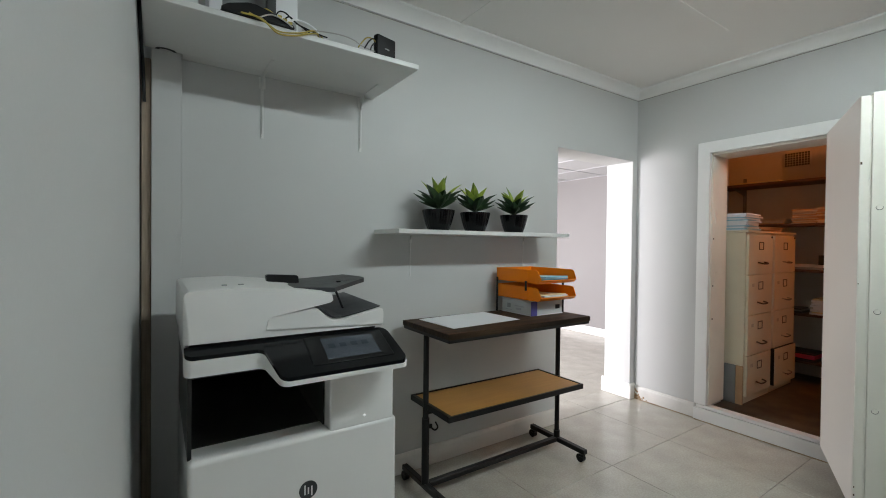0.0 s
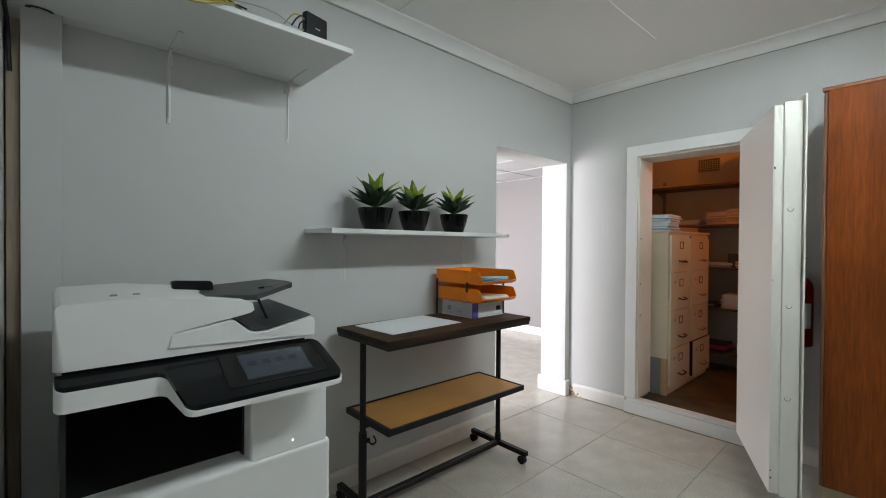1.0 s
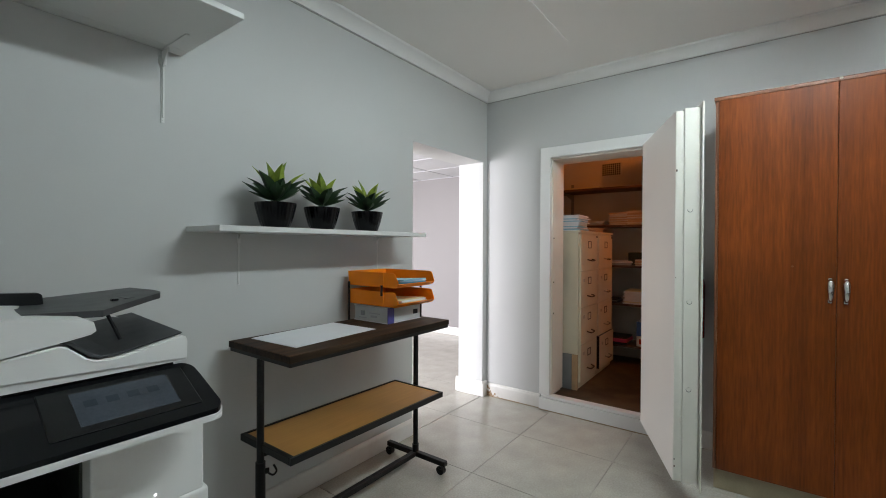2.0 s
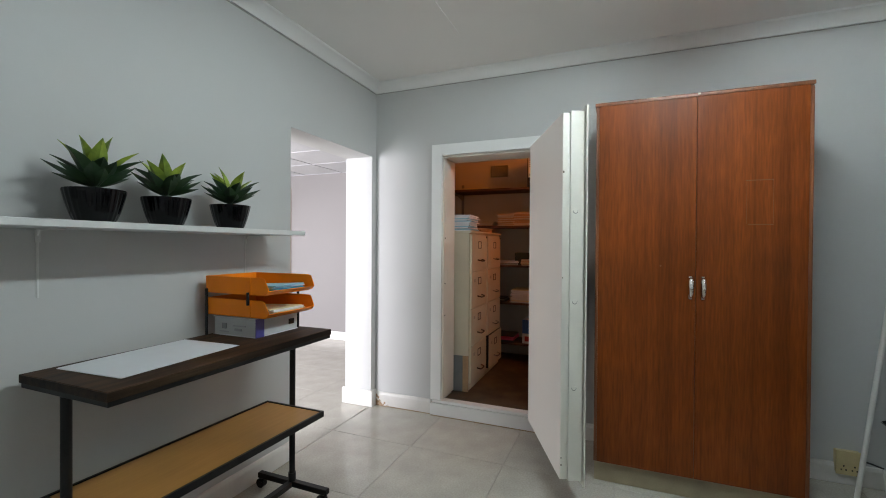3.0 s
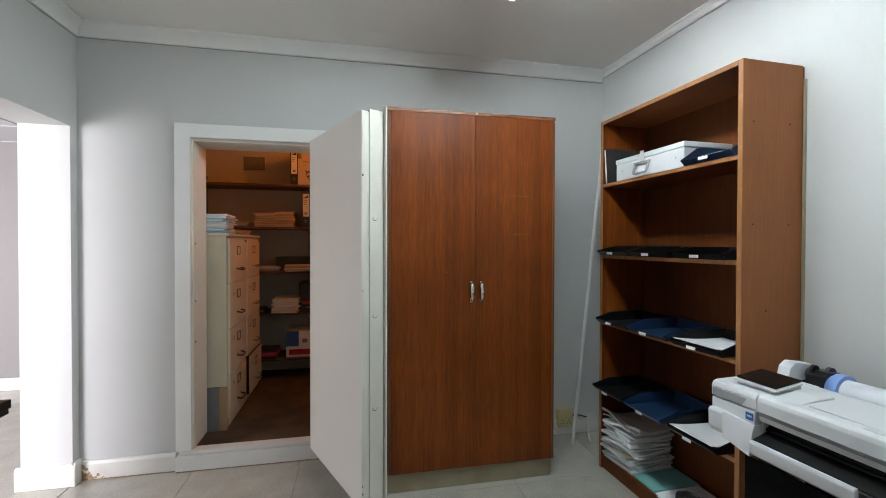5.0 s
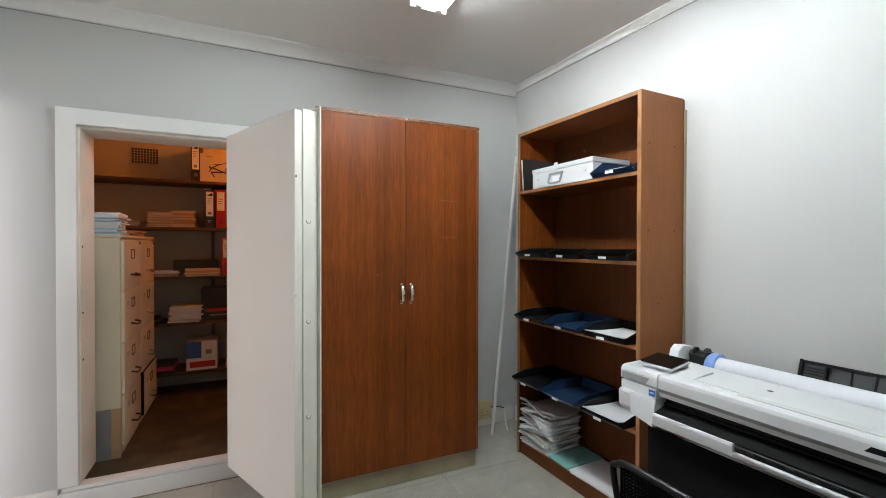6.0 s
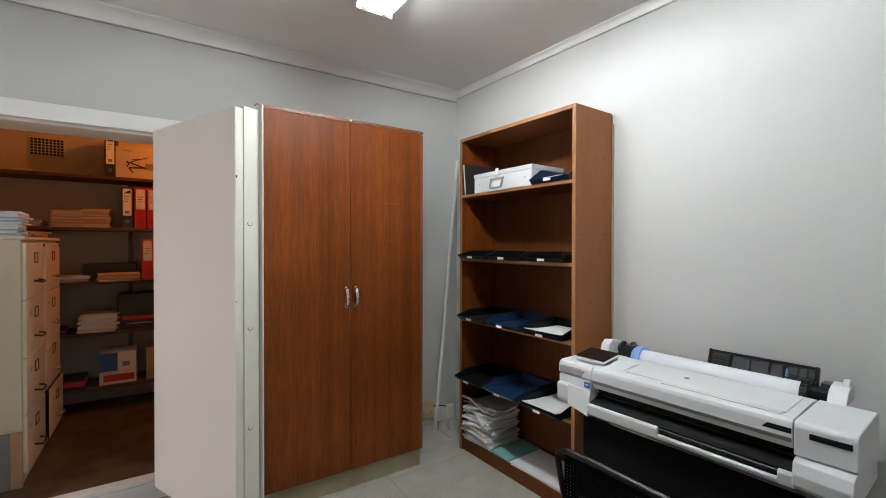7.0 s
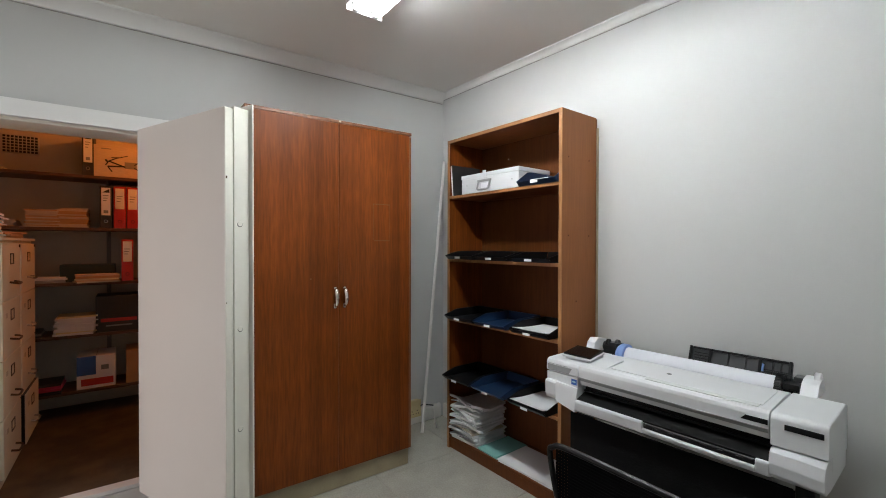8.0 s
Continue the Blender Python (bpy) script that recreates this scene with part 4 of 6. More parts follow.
for x0, x1 in ((-0.28, -0.274), (1.194, 1.20)):
    part("end_plate", box(nb(), x0, x1, -0.095, 0.095, -0.056, -0.0145, 0.0015, 1), LAMPBODY, t)


# ---- corner column, gap strip and cable ----
setting("column", box(nb(), 0.323, 0.423, 3.15, 3.2095, 0.001, 2.455, 0.003, 2), WALL, "white painted boxed-in pipe column", "column")
# brown strip stands in for the shaded gap between column and wall
setting("batten", box(nb(), 0.29, 0.3215, 3.17, 3.2085, 0.001, 1.975, 0.002, 1), GAPSTRIP, "brown strip filling the shaded gap in the corner", "trim")
b = tube(nb(), bend([(0.292, 2.62, 2.44), (0.293, 2.70, 2.20), (0.292, 2.86, 2.06), (0.293, 3.02, 1.985), (0.296, 3.13, 1.94), (0.300, 3.16, 1.80)], 30), 0.006, 8)
solid("wall_cable", b, BLACKPLASTIC, "black cable clipped to the wall", "cable")


# ---- upper shelf with network gear ----
def wall_bracket(t, x, z, leg, reach, wide=0.022, gus=0.06, ridge=True):
    """An L bracket: a leg down the wall, an arm under the board and a gusset."""
    b = nb()
    box(b, x - wide / 2, x + wide / 2, N - 0.004, N - 0.0005, z - leg, z - 0.001, 0.001, 1)
    if ridge:
        box(b, x - wide / 5, x + wide / 5, N - 0.010, N - 0.004, z - leg + 0.02, z - 0.01, 0.001, 1)
    box(b, x - wide / 2, x + wide / 2, N - reach, N - 0.004, z - 0.0045, z - 0.0008, 0.001, 1)
    prism(b, [(N - 0.004, z - 0.0055), (N - gus, z - 0.0055), (N - gus, z - 0.009), (N - 0.012, z - gus * 1.1), (N - 0.004, z - gus * 1.2)], "x", x - 0.0025, x + 0.0025)
    box(b, x - wide * 1.1, x + wide * 1.1, N - 0.0045, N - 0.0006, z - leg * 0.2, z - 0.0048, 0.001, 1)
    br = part("bracket", b, SHELFWHITE, t, "white steel shelf bracket")
    for zz in (z - leg * 0.96, z - leg * 0.5):
        part("screw", lathe(nb(), [(0.003, 0), (0.0025, 0.0015)], 10), SHELFWHITE, br).matrix_local = pose(x, N - 0.004, zz, 90, 0, 0)


t = thing("wall_shelf", "deep white melamine wall shelf on steel brackets", "shelf", group="wall shelves")
ZS = 2.01
part("board", box(nb(), 0.30, 1.274, 2.736, 3.148, ZS, ZS + 0.02, 0.0015, 1), SHELFWHITE, t)
part("board_back", box(nb(), 0.425, 1.274, 3.1485, 3.2085, ZS, ZS + 0.02, 0.001, 1), SHELFWHITE, t)
for x in (0.734, 1.205):
    wall_bracket(t, x, ZS, 0.28, 0.22, 0.013)
part("pipe_cutout", prism(nb(), [(0.334, 3.147), (0.336, 3.135), (0.346, 3.125), (0.362, 3.120), (0.382, 3.122), (0.398, 3.131), (0.406, 3.147), (0.394, 3.147), (0.388, 3.139), (0.368, 3.132), (0.350, 3.137), (0.346, 3.147)], "z", ZS - 0.0012, ZS + 0.0002), BLACKPLASTIC, t, "dark gap beside the column")

ZT = ZS + 0.0205
t = thing("network_switch", "black network device with a sloping top", "router", m=pose(0.517, 2.724, ZT))
part("case", prism(nb(), [(0, 0), (0.236, 0), (0.233, 0.010), (0.165, 0.034), (0.105, 0.047), (0.08, 0.046), (0.02, 0.026), (0, 0.012)], "y", 0, 0.15, 0.003, 2), BLACKPLASTIC, t)
for k in range(3):
    part("port", box(nb(), 0.176 + 0.018 * k, 0.190 + 0.018 * k, -0.0025, 0.0005, 0.022 - 0.006 * k, 0.010 - 0.004 * k + 0.022 - 0.003 * k), YELLOWCABLE, t, "yellow cable plug")
t = thing("antenna_mast", "dark grey upright of a wireless device", "antenna", m=pose(0.688, 2.885, ZT))
part("mast", box(nb(), 0, 0.036, 0, 0.03, 0, 0.27, 0.006, 2), GREYPLASTIC, t)
part("foot", box(nb(), -0.02, 0.07, -0.008, 0.06, 0.0, 0.008, 0.003, 1), BLACKPLASTIC, t)
t = thing("carton", "white printed carton standing on the wall shelf", "box", m=pose(0.50, 2.955, ZT))
part("body", box(nb(), 0, 0.322, 0, 0.14, 0, 0.26, 0.002, 1), PAPER, t)
part("printed_panel", box(nb(), 0.045, 0.20, -0.001, 0.0005, 0.02, 0.24), GREYCARD, t, "dark printed panel")
part("printed_band", box(nb(), 0.235, 0.318, -0.001, 0.0005, 0.06, 0.135), MIDGREY, t)
t = thing("carton", "small white carton at the end of the wall shelf", "box", m=pose(0.335, 2.78, ZT))
part("body", box(nb(), 0, 0.12, 0, 0.10, 0, 0.06, 0.002, 1), MACHINE2, t)
t = thing("router", "small black router standing on the wall shelf", "router", m=pose(1.085, 2.745, ZT, 0, 0, 14))
part("case", box(nb(), 0, 0.098, 0, 0.028, 0.0005, 0.088, 0.006, 2), BLACKPLASTIC, t)
part("badge", box(nb(), 0.04, 0.062, -0.0008, 0.0002, 0.034, 0.039), MIDGREY, t)
cables = (
    (YELLOWCABLE, 0.0030, [(0.575, 2.721, ZT + 0.004), (0.64, 2.720, ZT + 0.001), (0.692, 2.719, ZT - 0.034), (0.752, 2.719, ZT - 0.027), (0.80, 2.723, ZT - 0.005), (0.84, 2.728, ZT + 0.006), (0.87, 2.76, ZT + 0.004)]),
    (YELLOWCABLE, 0.0026, [(0.60, 2.72, ZT + 0.010), (0.655, 2.718, ZT - 0.010), (0.70, 2.719, ZT - 0.027), (0.77, 2.719, ZT - 0.012), (0.82, 2.727, ZT + 0.012), (0.85, 2.75, ZT + 0.004)]),
    (YELLOWCABLE, 0.0030, [(0.64, 2.80, ZT + 0.052), (0.668, 2.80, ZT + 0.078), (0.70, 2.80, ZT + 0.062), (0.72, 2.80, ZT + 0.012)]),
    (GREYCABLE, 0.0026, [(0.632, 2.722, ZT + 0.004), (0.668, 2.719, ZT + 0.022), (0.705, 2.719, ZT + 0.019), (0.745, 2.722, ZT + 0.002)]),
    (PAPER, 0.0030, [(0.722, 2.728, ZT + 0.014), (0.752, 2.724, ZT + 0.032), (0.79, 2.724, ZT + 0.032), (0.828, 2.728, ZT + 0.020), (0.852, 2.745, ZT + 0.004)]),
    (GREYCABLE, 0.0022, [(0.78, 2.735, ZT + 0.008), (0.84, 2.728, ZT + 0.018), (0.918, 2.726, ZT + 0.026), (0.975, 2.727, ZT + 0.022), (1.012, 2.730, ZT + 0.009), (1.07, 2.735, ZT + 0.004)]),
    (BLACKPLASTIC, 0.0026, [(0.688, 2.74, ZT + 0.030), (0.700, 2.735, ZT + 0.050), (0.722, 2.735, ZT + 0.052), (0.750, 2.73, ZT + 0.030), (0.785, 2.728, ZT + 0.012), (0.81, 2.735, ZT + 0.004)]),
    (BLACKPLASTIC, 0.0026, [(0.715, 2.74, ZT + 0.024), (0.735, 2.73, ZT + 0.040), (0.765, 2.728, ZT + 0.020), (0.835, 2.727, ZT + 0.006), (0.872, 2.727, ZT + 0.002)]),
    (BLACKPLASTIC, 0.0028, [(1.088, 2.76, ZT + 0.05), (1.066, 2.745, ZT + 0.058), (1.042, 2.732, ZT + 0.036), (1.022, 2.728, ZT + 0.003)]),
    (BLACKPLASTIC, 0.0026, [(1.090, 2.756, ZT + 0.034), (1.072, 2.742, ZT + 0.040), (1.055, 2.733, ZT + 0.022), (1.048, 2.731, ZT + 0.003)]),
    (YELLOWCABLE, 0.0026, [(1.088, 2.76, ZT + 0.052), (1.060, 2.742, ZT + 0.056), (1.030, 2.735, ZT + 0.046), (0.998, 2.735, ZT + 0.003)]),
)
for material, r, pts in cables:
    nm = "yellow" if material is YELLOWCABLE else "black" if material is BLACKPLASTIC else "pale grey"
    solid("network_cable", tube(nb(), bend(pts, 36), r, 8), material, nm + " network cable trailing along the wall shelf", "cable", group="cables on the wall shelf")

# ---- plant shelf ----
t = thing("wall_shelf", "white floating wall shelf carrying three potted succulents", "shelf", group="wall shelves")
ZP = 1.334
part("board", box(nb(), 1.288, 2.490, 2.932, 3.2085, ZP - 0.022, ZP, 0.0015, 1), SHELFWHITE, t)
for x in (1.505, 2.36):
    wall_bracket(t, x, ZP - 0.022, 0.23, 0.17, 0.007, 0.02, False)


def succulent(label, m, seed, size=1.0):
    rnd = random.Random(seed)
    t = thing("potted_plant", label, "plant", group="succulents on the shelf", m=m)
    part("pot", lathe(nb(), [(0.055, 0.0), (0.059, 0.001), (0.0645, 0.012), (0.0735, 0.036), (0.081, 0.062), (0.087, 0.086), (0.0905, 0.102), (0.0920, 0.110), (0.0912, 0.1150), (0.088, 0.116), (0.084, 0.106), (0.02, 0.104)], 96, 24, 0.022), POT, t, "rounded glossy black pot")
    part("stem", tube(nb(), [(0, 0, 0.104), (0, 0, 0.150)], [0.020, 0.012], 12), LEAFDARK, t)
    part("soil", lathe(nb(), [(0.082, 0.100), (0.05, 0.107), (0.01, 0.109)], 24), SOIL, t)
    rings = ((2, 80, 0.182, 0.031, LEAFLIGHT), (4, 62, 0.172, 0.034, LEAFLIGHT), (6, 46, 0.154, 0.034, LEAFDARK), (9, 29, 0.140, 0.032, LEAFDARK), (6, 18, 0.118, 0.027, LEAFDARK))
    for q, (count, elev, length, wide, material) in enumerate(rings):
        for k in range(count):
            az = 2 * math.pi * (k + 0.5 * (q % 2) + rnd.uniform(-0.16, 0.16)) / count
            el = radians(elev + rnd.uniform(-7, 7))
            ln, wd = size * length * rnd.uniform(0.9, 1.08), size * wide * rnd.uniform(0.9, 1.1)
            b = nb()
            rows = []
            for j in range(8):
                u = j / 7
                a = el + (0.5 - u) * 0.25 * (1 if elev > 40 else -0.6)
                d = Vector((math.cos(a), 0, math.sin(a)))
                up = Vector((-math.sin(a), 0, math.cos(a)))
                p = Vector((0.012, 0, 0)) + d * ln * u
                half = wd * (0.42 + 1.0 * math.sin(math.pi * min(1, 0.12 + u * 0.72)) ** 1.1) * (1 - u ** 4) * 0.62
                half = max(half, 0.0006)
                thick = 0.0055 * (1 - u) + 0.0008
                fold = half * 0.42
                rows.append([p + Vector((0, -half, 0)) + up * fold, p, p + Vector((0, half, 0)) + up * fold, p - up * thick])
            vs = [[b.verts.new(v) for v in r] for r in rows]
            for r, s in zip(vs, vs[1:]):
                for c in range(4):
                    b.faces.new((r[c], r[(c + 1) % 4], s[(c + 1) % 4], s[c]))
            b.faces.new(vs[0][::-1])
            b.faces.new(vs[-1])
            bmesh.ops.recalc_face_normals(b, faces=b.faces[:])
            bmesh.ops.transform(b, matrix=pose(0, 0, 0.130) @ Matrix.Rotation(az, 4, "Z"), verts=b.verts[:])
            part("leaf", b, material, t)
    return t


succulent("green succulent with pointed leaves in a black pot", pose(1.587, 3.05, ZP, 0, 0, 15) @ Matrix.Scale(0.95, 4), 11, 1.0)
succulent("green succulent with pointed leaves in a black pot", pose(1.833, 3.05, ZP, 0, 0, 70) @ Matrix.Scale(0.925, 4), 12, 0.98)
succulent("green succulent with pointed leaves in a black pot", pose(2.128, 3.05, ZP, 0, 0, 130) @ Matrix.Scale(0.91, 4), 13, 0.98)


# ---- trolley table ----
def trolley():
    t = thing("trolley", "two-tier trolley with dark top and oak-coloured lower shelf", "trolley", m=pose(1.432, 2.715, 0))
    LX, LY, ZT_ = 0.988, 0.435, 0.856
    part("tabletop", box(nb(), 0.003, LX - 0.003, 0.003, LY - 0.003, ZT_ - 0.026, ZT_, 0.0015, 1), DESKTOP, t, "dark brown wood-grain top")
    b = nb()
    for x0, x1, y0, y1 in ((0, LX, 0, 0.0028), (0, LX, LY - 0.0028, LY), (0, 0.0028, 0.003, LY - 0.003), (LX - 0.0028, LX, 0.003, LY - 0.003)):
        box(b, x0, x1, y0, y1, ZT_ - 0.0265, ZT_ - 0.001, 0.0005, 1)
    part("edge_band", b, DESKEDGE, t)
    part("top_frame", box(nb(), 0.004, LX - 0.004, 0.003, LY - 0.004, ZT_ - 0.043, ZT_ - 0.0268, 0.0015, 1), BLACKMETAL, t, "black frame under the top")
    tilt = pose(0, 0, 0.0105, 0, 0.5, 0)
    low = part("lower_shelf", box(nb(), 0.035, 0.943, 0.03, 0.36, 0.438, 0.458, 0.001, 1, m=tilt), OAK, t, "light oak laminate lower shelf")
    b = nb()
    for x0, x1, y0, y1 in ((0.013, 0.955, 0.018, 0.0295), (0.013, 0.955, 0.3605, 0.372), (0.013, 0.0345, 0.03, 0.36), (0.9435, 0.955, 0.03, 0.36)):
        box(b, x0, x1, y0, y1, 0.434, 0.462, 0.001, 1, m=tilt)
    part("rim", b, BLACKMETAL, low, "black metal rim")
    for x in (0.018, 0.972):
        sgn = 1 if x < 0.5 else -1
        part("post", tube(nb(), [(x, 0.222, 0.07), (x, 0.222, ZT_ - 0.0435)], 0.0145, 14), BLACKMETAL, t, "black steel post")
        part("socket", tube(nb(), [(x, 0.222, 0.075), (x, 0.222, 0.40 if sgn > 0 else 0.12)], 0.019, 14), BLACKMETAL, t)
        part("shelf_arm", box(nb(), min(x, x + sgn * 0.03), max(x, x + sgn * 0.03), 0.21, 0.235, 0.42, 0.443 if sgn > 0 else 0.435, 0.001, 1), BLACKMETAL, t)
        part("foot", box(nb(), x - 0.0155, x + 0.0155, 0.005, 0.435, 0.052, 0.080, 0.003, 1), BLACKMETAL, t, "black steel foot bar")
        for y in (0.028, 0.412):
            b = nb()
            tube(b, [(x, y, 0.052), (x, y, 0.030)], 0.009, 12)
            tube(b, [(x - 0.013, y + 0.010, 0.025), (x + 0.013, y + 0.010, 0.025)], 0.024, 20)
            box(b, x - 0.016, x + 0.016, y - 0.012, y + 0.02, 0.030, 0.048, 0.006, 1)
            part("castor", b, BLACKPLASTIC, t, "black twin castor")
    part("stretcher", box(nb(), 0.034, 0.956, 0.205, 0.239, 0.053, 0.079, 0.003, 1), BLACKMETAL, t)
    b = tube(nb(), bend([(0.036, 0.215, 0.36), (0.05, 0.19, 0.345), (0.062, 0.18, 0.36), (0.055, 0.19, 0.385)], 16), 0.004, 8)
    tube(b, [(0.03, 0.215, 0.36), (0.046, 0.205, 0.36)], 0.011, 12)
    part("clamp_knob", b, BLACKMETAL, t, "black clamp knob")
    return t


trolley()
ZD = 0.857
sheet_stack("drawing_sheets", "large white paper sheets lying on the trolley top", 2, 0.455, 0.30, pose(1.745, 2.972, ZD, 0, 0, 3), [PAPER], thick=0.0011, seed=3, turn=0.6, jitter=0.003)

# file box under the trays
t = thing("lever_arch_file", "white printed lever-arch file with a violet spine lying flat", "binder", m=pose(2.105, 2.872, ZD))
part("cover", box(nb(), 0.0, 0.262, 0.0, 0.255, 0.0, 0.004, 0.001, 1), PAPER, t)
part("cover", box(nb(), 0.0, 0.262, 0.0, 0.255, 0.080, 0.084, 0.001, 1), PAPER, t)
part("body", box(nb(), 0.003, 0.259, 0.003, 0.25, 0.0045, 0.0795, 0.001, 1), MACHINE2, t)
part("spine_band", box(nb(), -0.001, 0.046, -0.0012, 0.003, 0.0005, 0.0835, 0.0005, 1), VIOLET, t, "violet spine band")
part("thumb_hole", box(nb(), 0.20, 0.235, -0.0008, 0.0032, 0.03, 0.055, 0.001, 1), BLACKPLASTIC, t)
for y0, y1, z0, z1, m_ in ((0.175, 0.20, 0.030, 0.055, MIDGREY), (0.085, 0.125, 0.024, 0.034, CEILGRID), (0.06, 0.135, 0.044, 0.048, CEILGRID), (0.16, 0.215, 0.016, 0.020, CEILGRID)):
    part("print_bar", box(nb(), -0.0012, 0.003, y0, y1, z0, z1), m_, t)

t = thing("letter_tray_stack", "two orange plastic letter trays stacked on black risers", "letter tray", m=pose(2.09, 2.80, 0, 0, 0, 0))
TRAYZ = (0.948, 1.046)
for z in TRAYZ:
    base = part("tray", box(nb(), 0.0, 0.285, 0.012, 0.345, z, z + 0.004, 0.001, 1), ORANGE, t, "orange plastic letter tray")
    h = 0.076
    side = [(0.02, z + 0.002), (0.345, z + 0.002), (0.350, z + h), (0.024, z + h), (0.008, z + h - 0.006), (-0.016, z + 0.026), (-0.014, z + 0.018), (0.0, z + 0.004)]
    part("side", prism(nb(), side, "x", -0.004, 0.0, 0.0008, 1), ORANGE, base)
    side = [(0.02, z + 0.002), (0.345, z + 0.002), (0.350, z + h), (0.02, z + h), (0.002, z + h - 0.006), (-0.016, z + 0.026), (-0.014, z + 0.018), (0.0, z + 0.004)]
    part("side", prism(nb(), side, "x", 0.285, 0.289, 0.0008, 1), ORANGE, base)
    part("back", prism(nb(), [(0.345, z + 0.002), (0.349, z + 0.002), (0.354, z + h), (0.350, z + h)], "x", -0.003, 0.288, 0.0008, 1), ORANGE, base)
    part("side_bead", box(nb(), -0.0075, -0.0035, 0.083, 0.091, z + 0.003, z + h, 0.0008, 1), ORANGE, base)
    part("front_lip", prism(nb(), [(0.012, z), (0.016, z + 0.004), (-0.012, z + 0.022), (-0.016, z + 0.019)], "x", 0.002, 0.283, 0.0006, 1), ORANGE, base)
for x in (-0.0135, 0.2975):
    for y in (0.09, 0.335):
        low, high = (TRAYZ[0] + 0.055, TRAYZ[1] + 0.012) if y < 0.2 and x < 0 else (ZD + 0.0005, TRAYZ[1] + 0.02)
        part("riser", box(nb(), x - 0.0045, x + 0.0045, y - 0.005, y + 0.005, low, high, 0.001, 1), BLACKPLASTIC, t, "black plastic riser")
sheet_stack("letter_papers", "pale blue and white letters in the upper orange tray", 6, 0.20, 0.28, pose(2.24, 2.955, TRAYZ[1] + 0.0045, -3, 0, 0), [PAPER, LIGHTBLUE, CYAN, PAPER], thick=0.0035, seed=5, turn=5, jitter=0.008)
sheet_stack("letter_papers", "cream and white letters in the lower orange tray", 5, 0.20, 0.29, pose(2.235, 2.955, TRAYZ[0] + 0.0045, -3, 0, 0), [PAPER, CREAMPAPER, PAPER], thick=0.003, seed=6, turn=5, jitter=0.008)


# ---- multifunction copier ----
def copier():
    t = thing("copier", "white floor-standing office copier with black control panel", "copier")
    X0, X1, Y0, Y1 = 0.405, 1.008, 2.402, 2.99
    part("base", box(nb(), X0 + 0.003, X1, Y0, Y1, 0.025, 0.692, 0.014, 4), COPIERWHITE, t)
    part("foot_plinth", box(nb(), X0 + 0.03, X1 - 0.02, Y0 + 0.03, Y1 - 0.02, 0.001, 0.03), GREYPLASTIC, t)
    for z in (0.40, 0.22):
        part("drawer_joint", box(nb(), X0 + 0.02, X1 - 0.015, Y0 - 0.0006, Y0 + 0.002, z, z + 0.004), MIDGREY, t)
    bm_ = pose(0.716, Y0 - 0.0005, 0.533, 90, 0, 0)
    b = lathe(nb(), [(0.027, 0), (0.0265, 0.001)], 40)
    bmesh.ops.transform(b, matrix=bm_, verts=b.verts[:])
    badge = part("round_badge", b, GREYPLASTIC, t, "round grey maker's badge")
    for x, z0, z1 in ((-0.010, -0.012, 0.016), (0.0, -0.012, 0.008), (0.010, -0.018, 0.010)):
        part("badge_bar", box(nb(), 0.716 + x - 0.002, 0.716 + x + 0.002, Y0 - 0.0024, Y0 - 0.0016, 0.533 + z0, 0.533 + z1), COPIERWHITE, badge)
    # output bin
    XC = 0.782
    prism_ = prism(nb(), [(Y0 + 0.090, 0.6885), (Y1 - 0.06, 0.6885), (Y1 - 0.06, 0.76), (Y0 + 0.22, 0.708), (Y0 + 0.090, 0.6945)], "x", X0 + 0.014, XC - 0.002)
    part("output_tray", prism_, BINPLASTIC, t, "black paper output tray")
    part("bin_back", box(nb(), X0 + 0.014, XC - 0.002, Y1 - 0.059, Y1 - 0.01, 0.685, 0.93), BINPLASTIC, t)
    part("bin_side", box(nb(), X0 + 0.004, X0 + 0.0135, Y0 + 0.03, Y1 - 0.012, 0.688, 0.93), BINPLASTIC, t)
    part("bin_liner", box(nb(), XC - 0.0055, XC - 0.0005, Y0 + 0.055, Y1 - 0.06, 0.693, 0.93), BINPLASTIC, t)
    part("column", box(nb(), XC, X1 - 0.012, Y0 + 0.004, Y1 - 0.008, 0.686, 0.945, 0.006, 3), COPIERWHITE, t)
    b = lathe(nb(), [(0.003, 0), (0.002, 0.001)], 10)
    bmesh.ops.transform(b, matrix=pose(0.894, Y0 + 0.0035, 0.716, 90, 0, 0), verts=b.verts[:])
    part("status_light", b, LED, t, "small white status light")

    # rim and glass panel share one plan outline that sweeps forward on the right
    def arc(cx, cy, r, a0, a1, n=6):
        return [(cx + r * math.cos(radians(a0 + (a1 - a0) * k / n)), cy + r * math.sin(radians(a0 + (a1 - a0) * k / n))) for k in range(n + 1)]

    def outline(inset):
        lx, rx, fy, py = X0 - 0.006 + inset, 0.988 - inset, Y0 + inset, 2.286 + inset
        pts = [(lx, 2.44)] + arc(lx + 0.02, fy + 0.02, 0.02, 180, 270)
        pts += arc(0.572, fy - 0.022, 0.022, 90, 12)
        pts += arc(0.634 + inset * 0.7, py + 0.026, 0.026, 196, 270)
        pts += arc(rx - 0.022, py + 0.022, 0.022, 270, 360)
        pts += [(rx - 0.004, fy - 0.01)] + arc(0.954 - inset, 2.412, 0.028, 10, 80) + [(0.954 - inset, 2.44)]
        return pts

    def ztop(y):
        return 0.985 - 0.49 * (2.44 - y)

    def slab(bm2, pts, lift, drop):
        lo = [bm2.verts.new((x, y, ztop(y) + lift - drop(y))) for x, y in pts]
        hi = [bm2.verts.new((x, y, ztop(y) + lift)) for x, y in pts]
        k = len(pts)
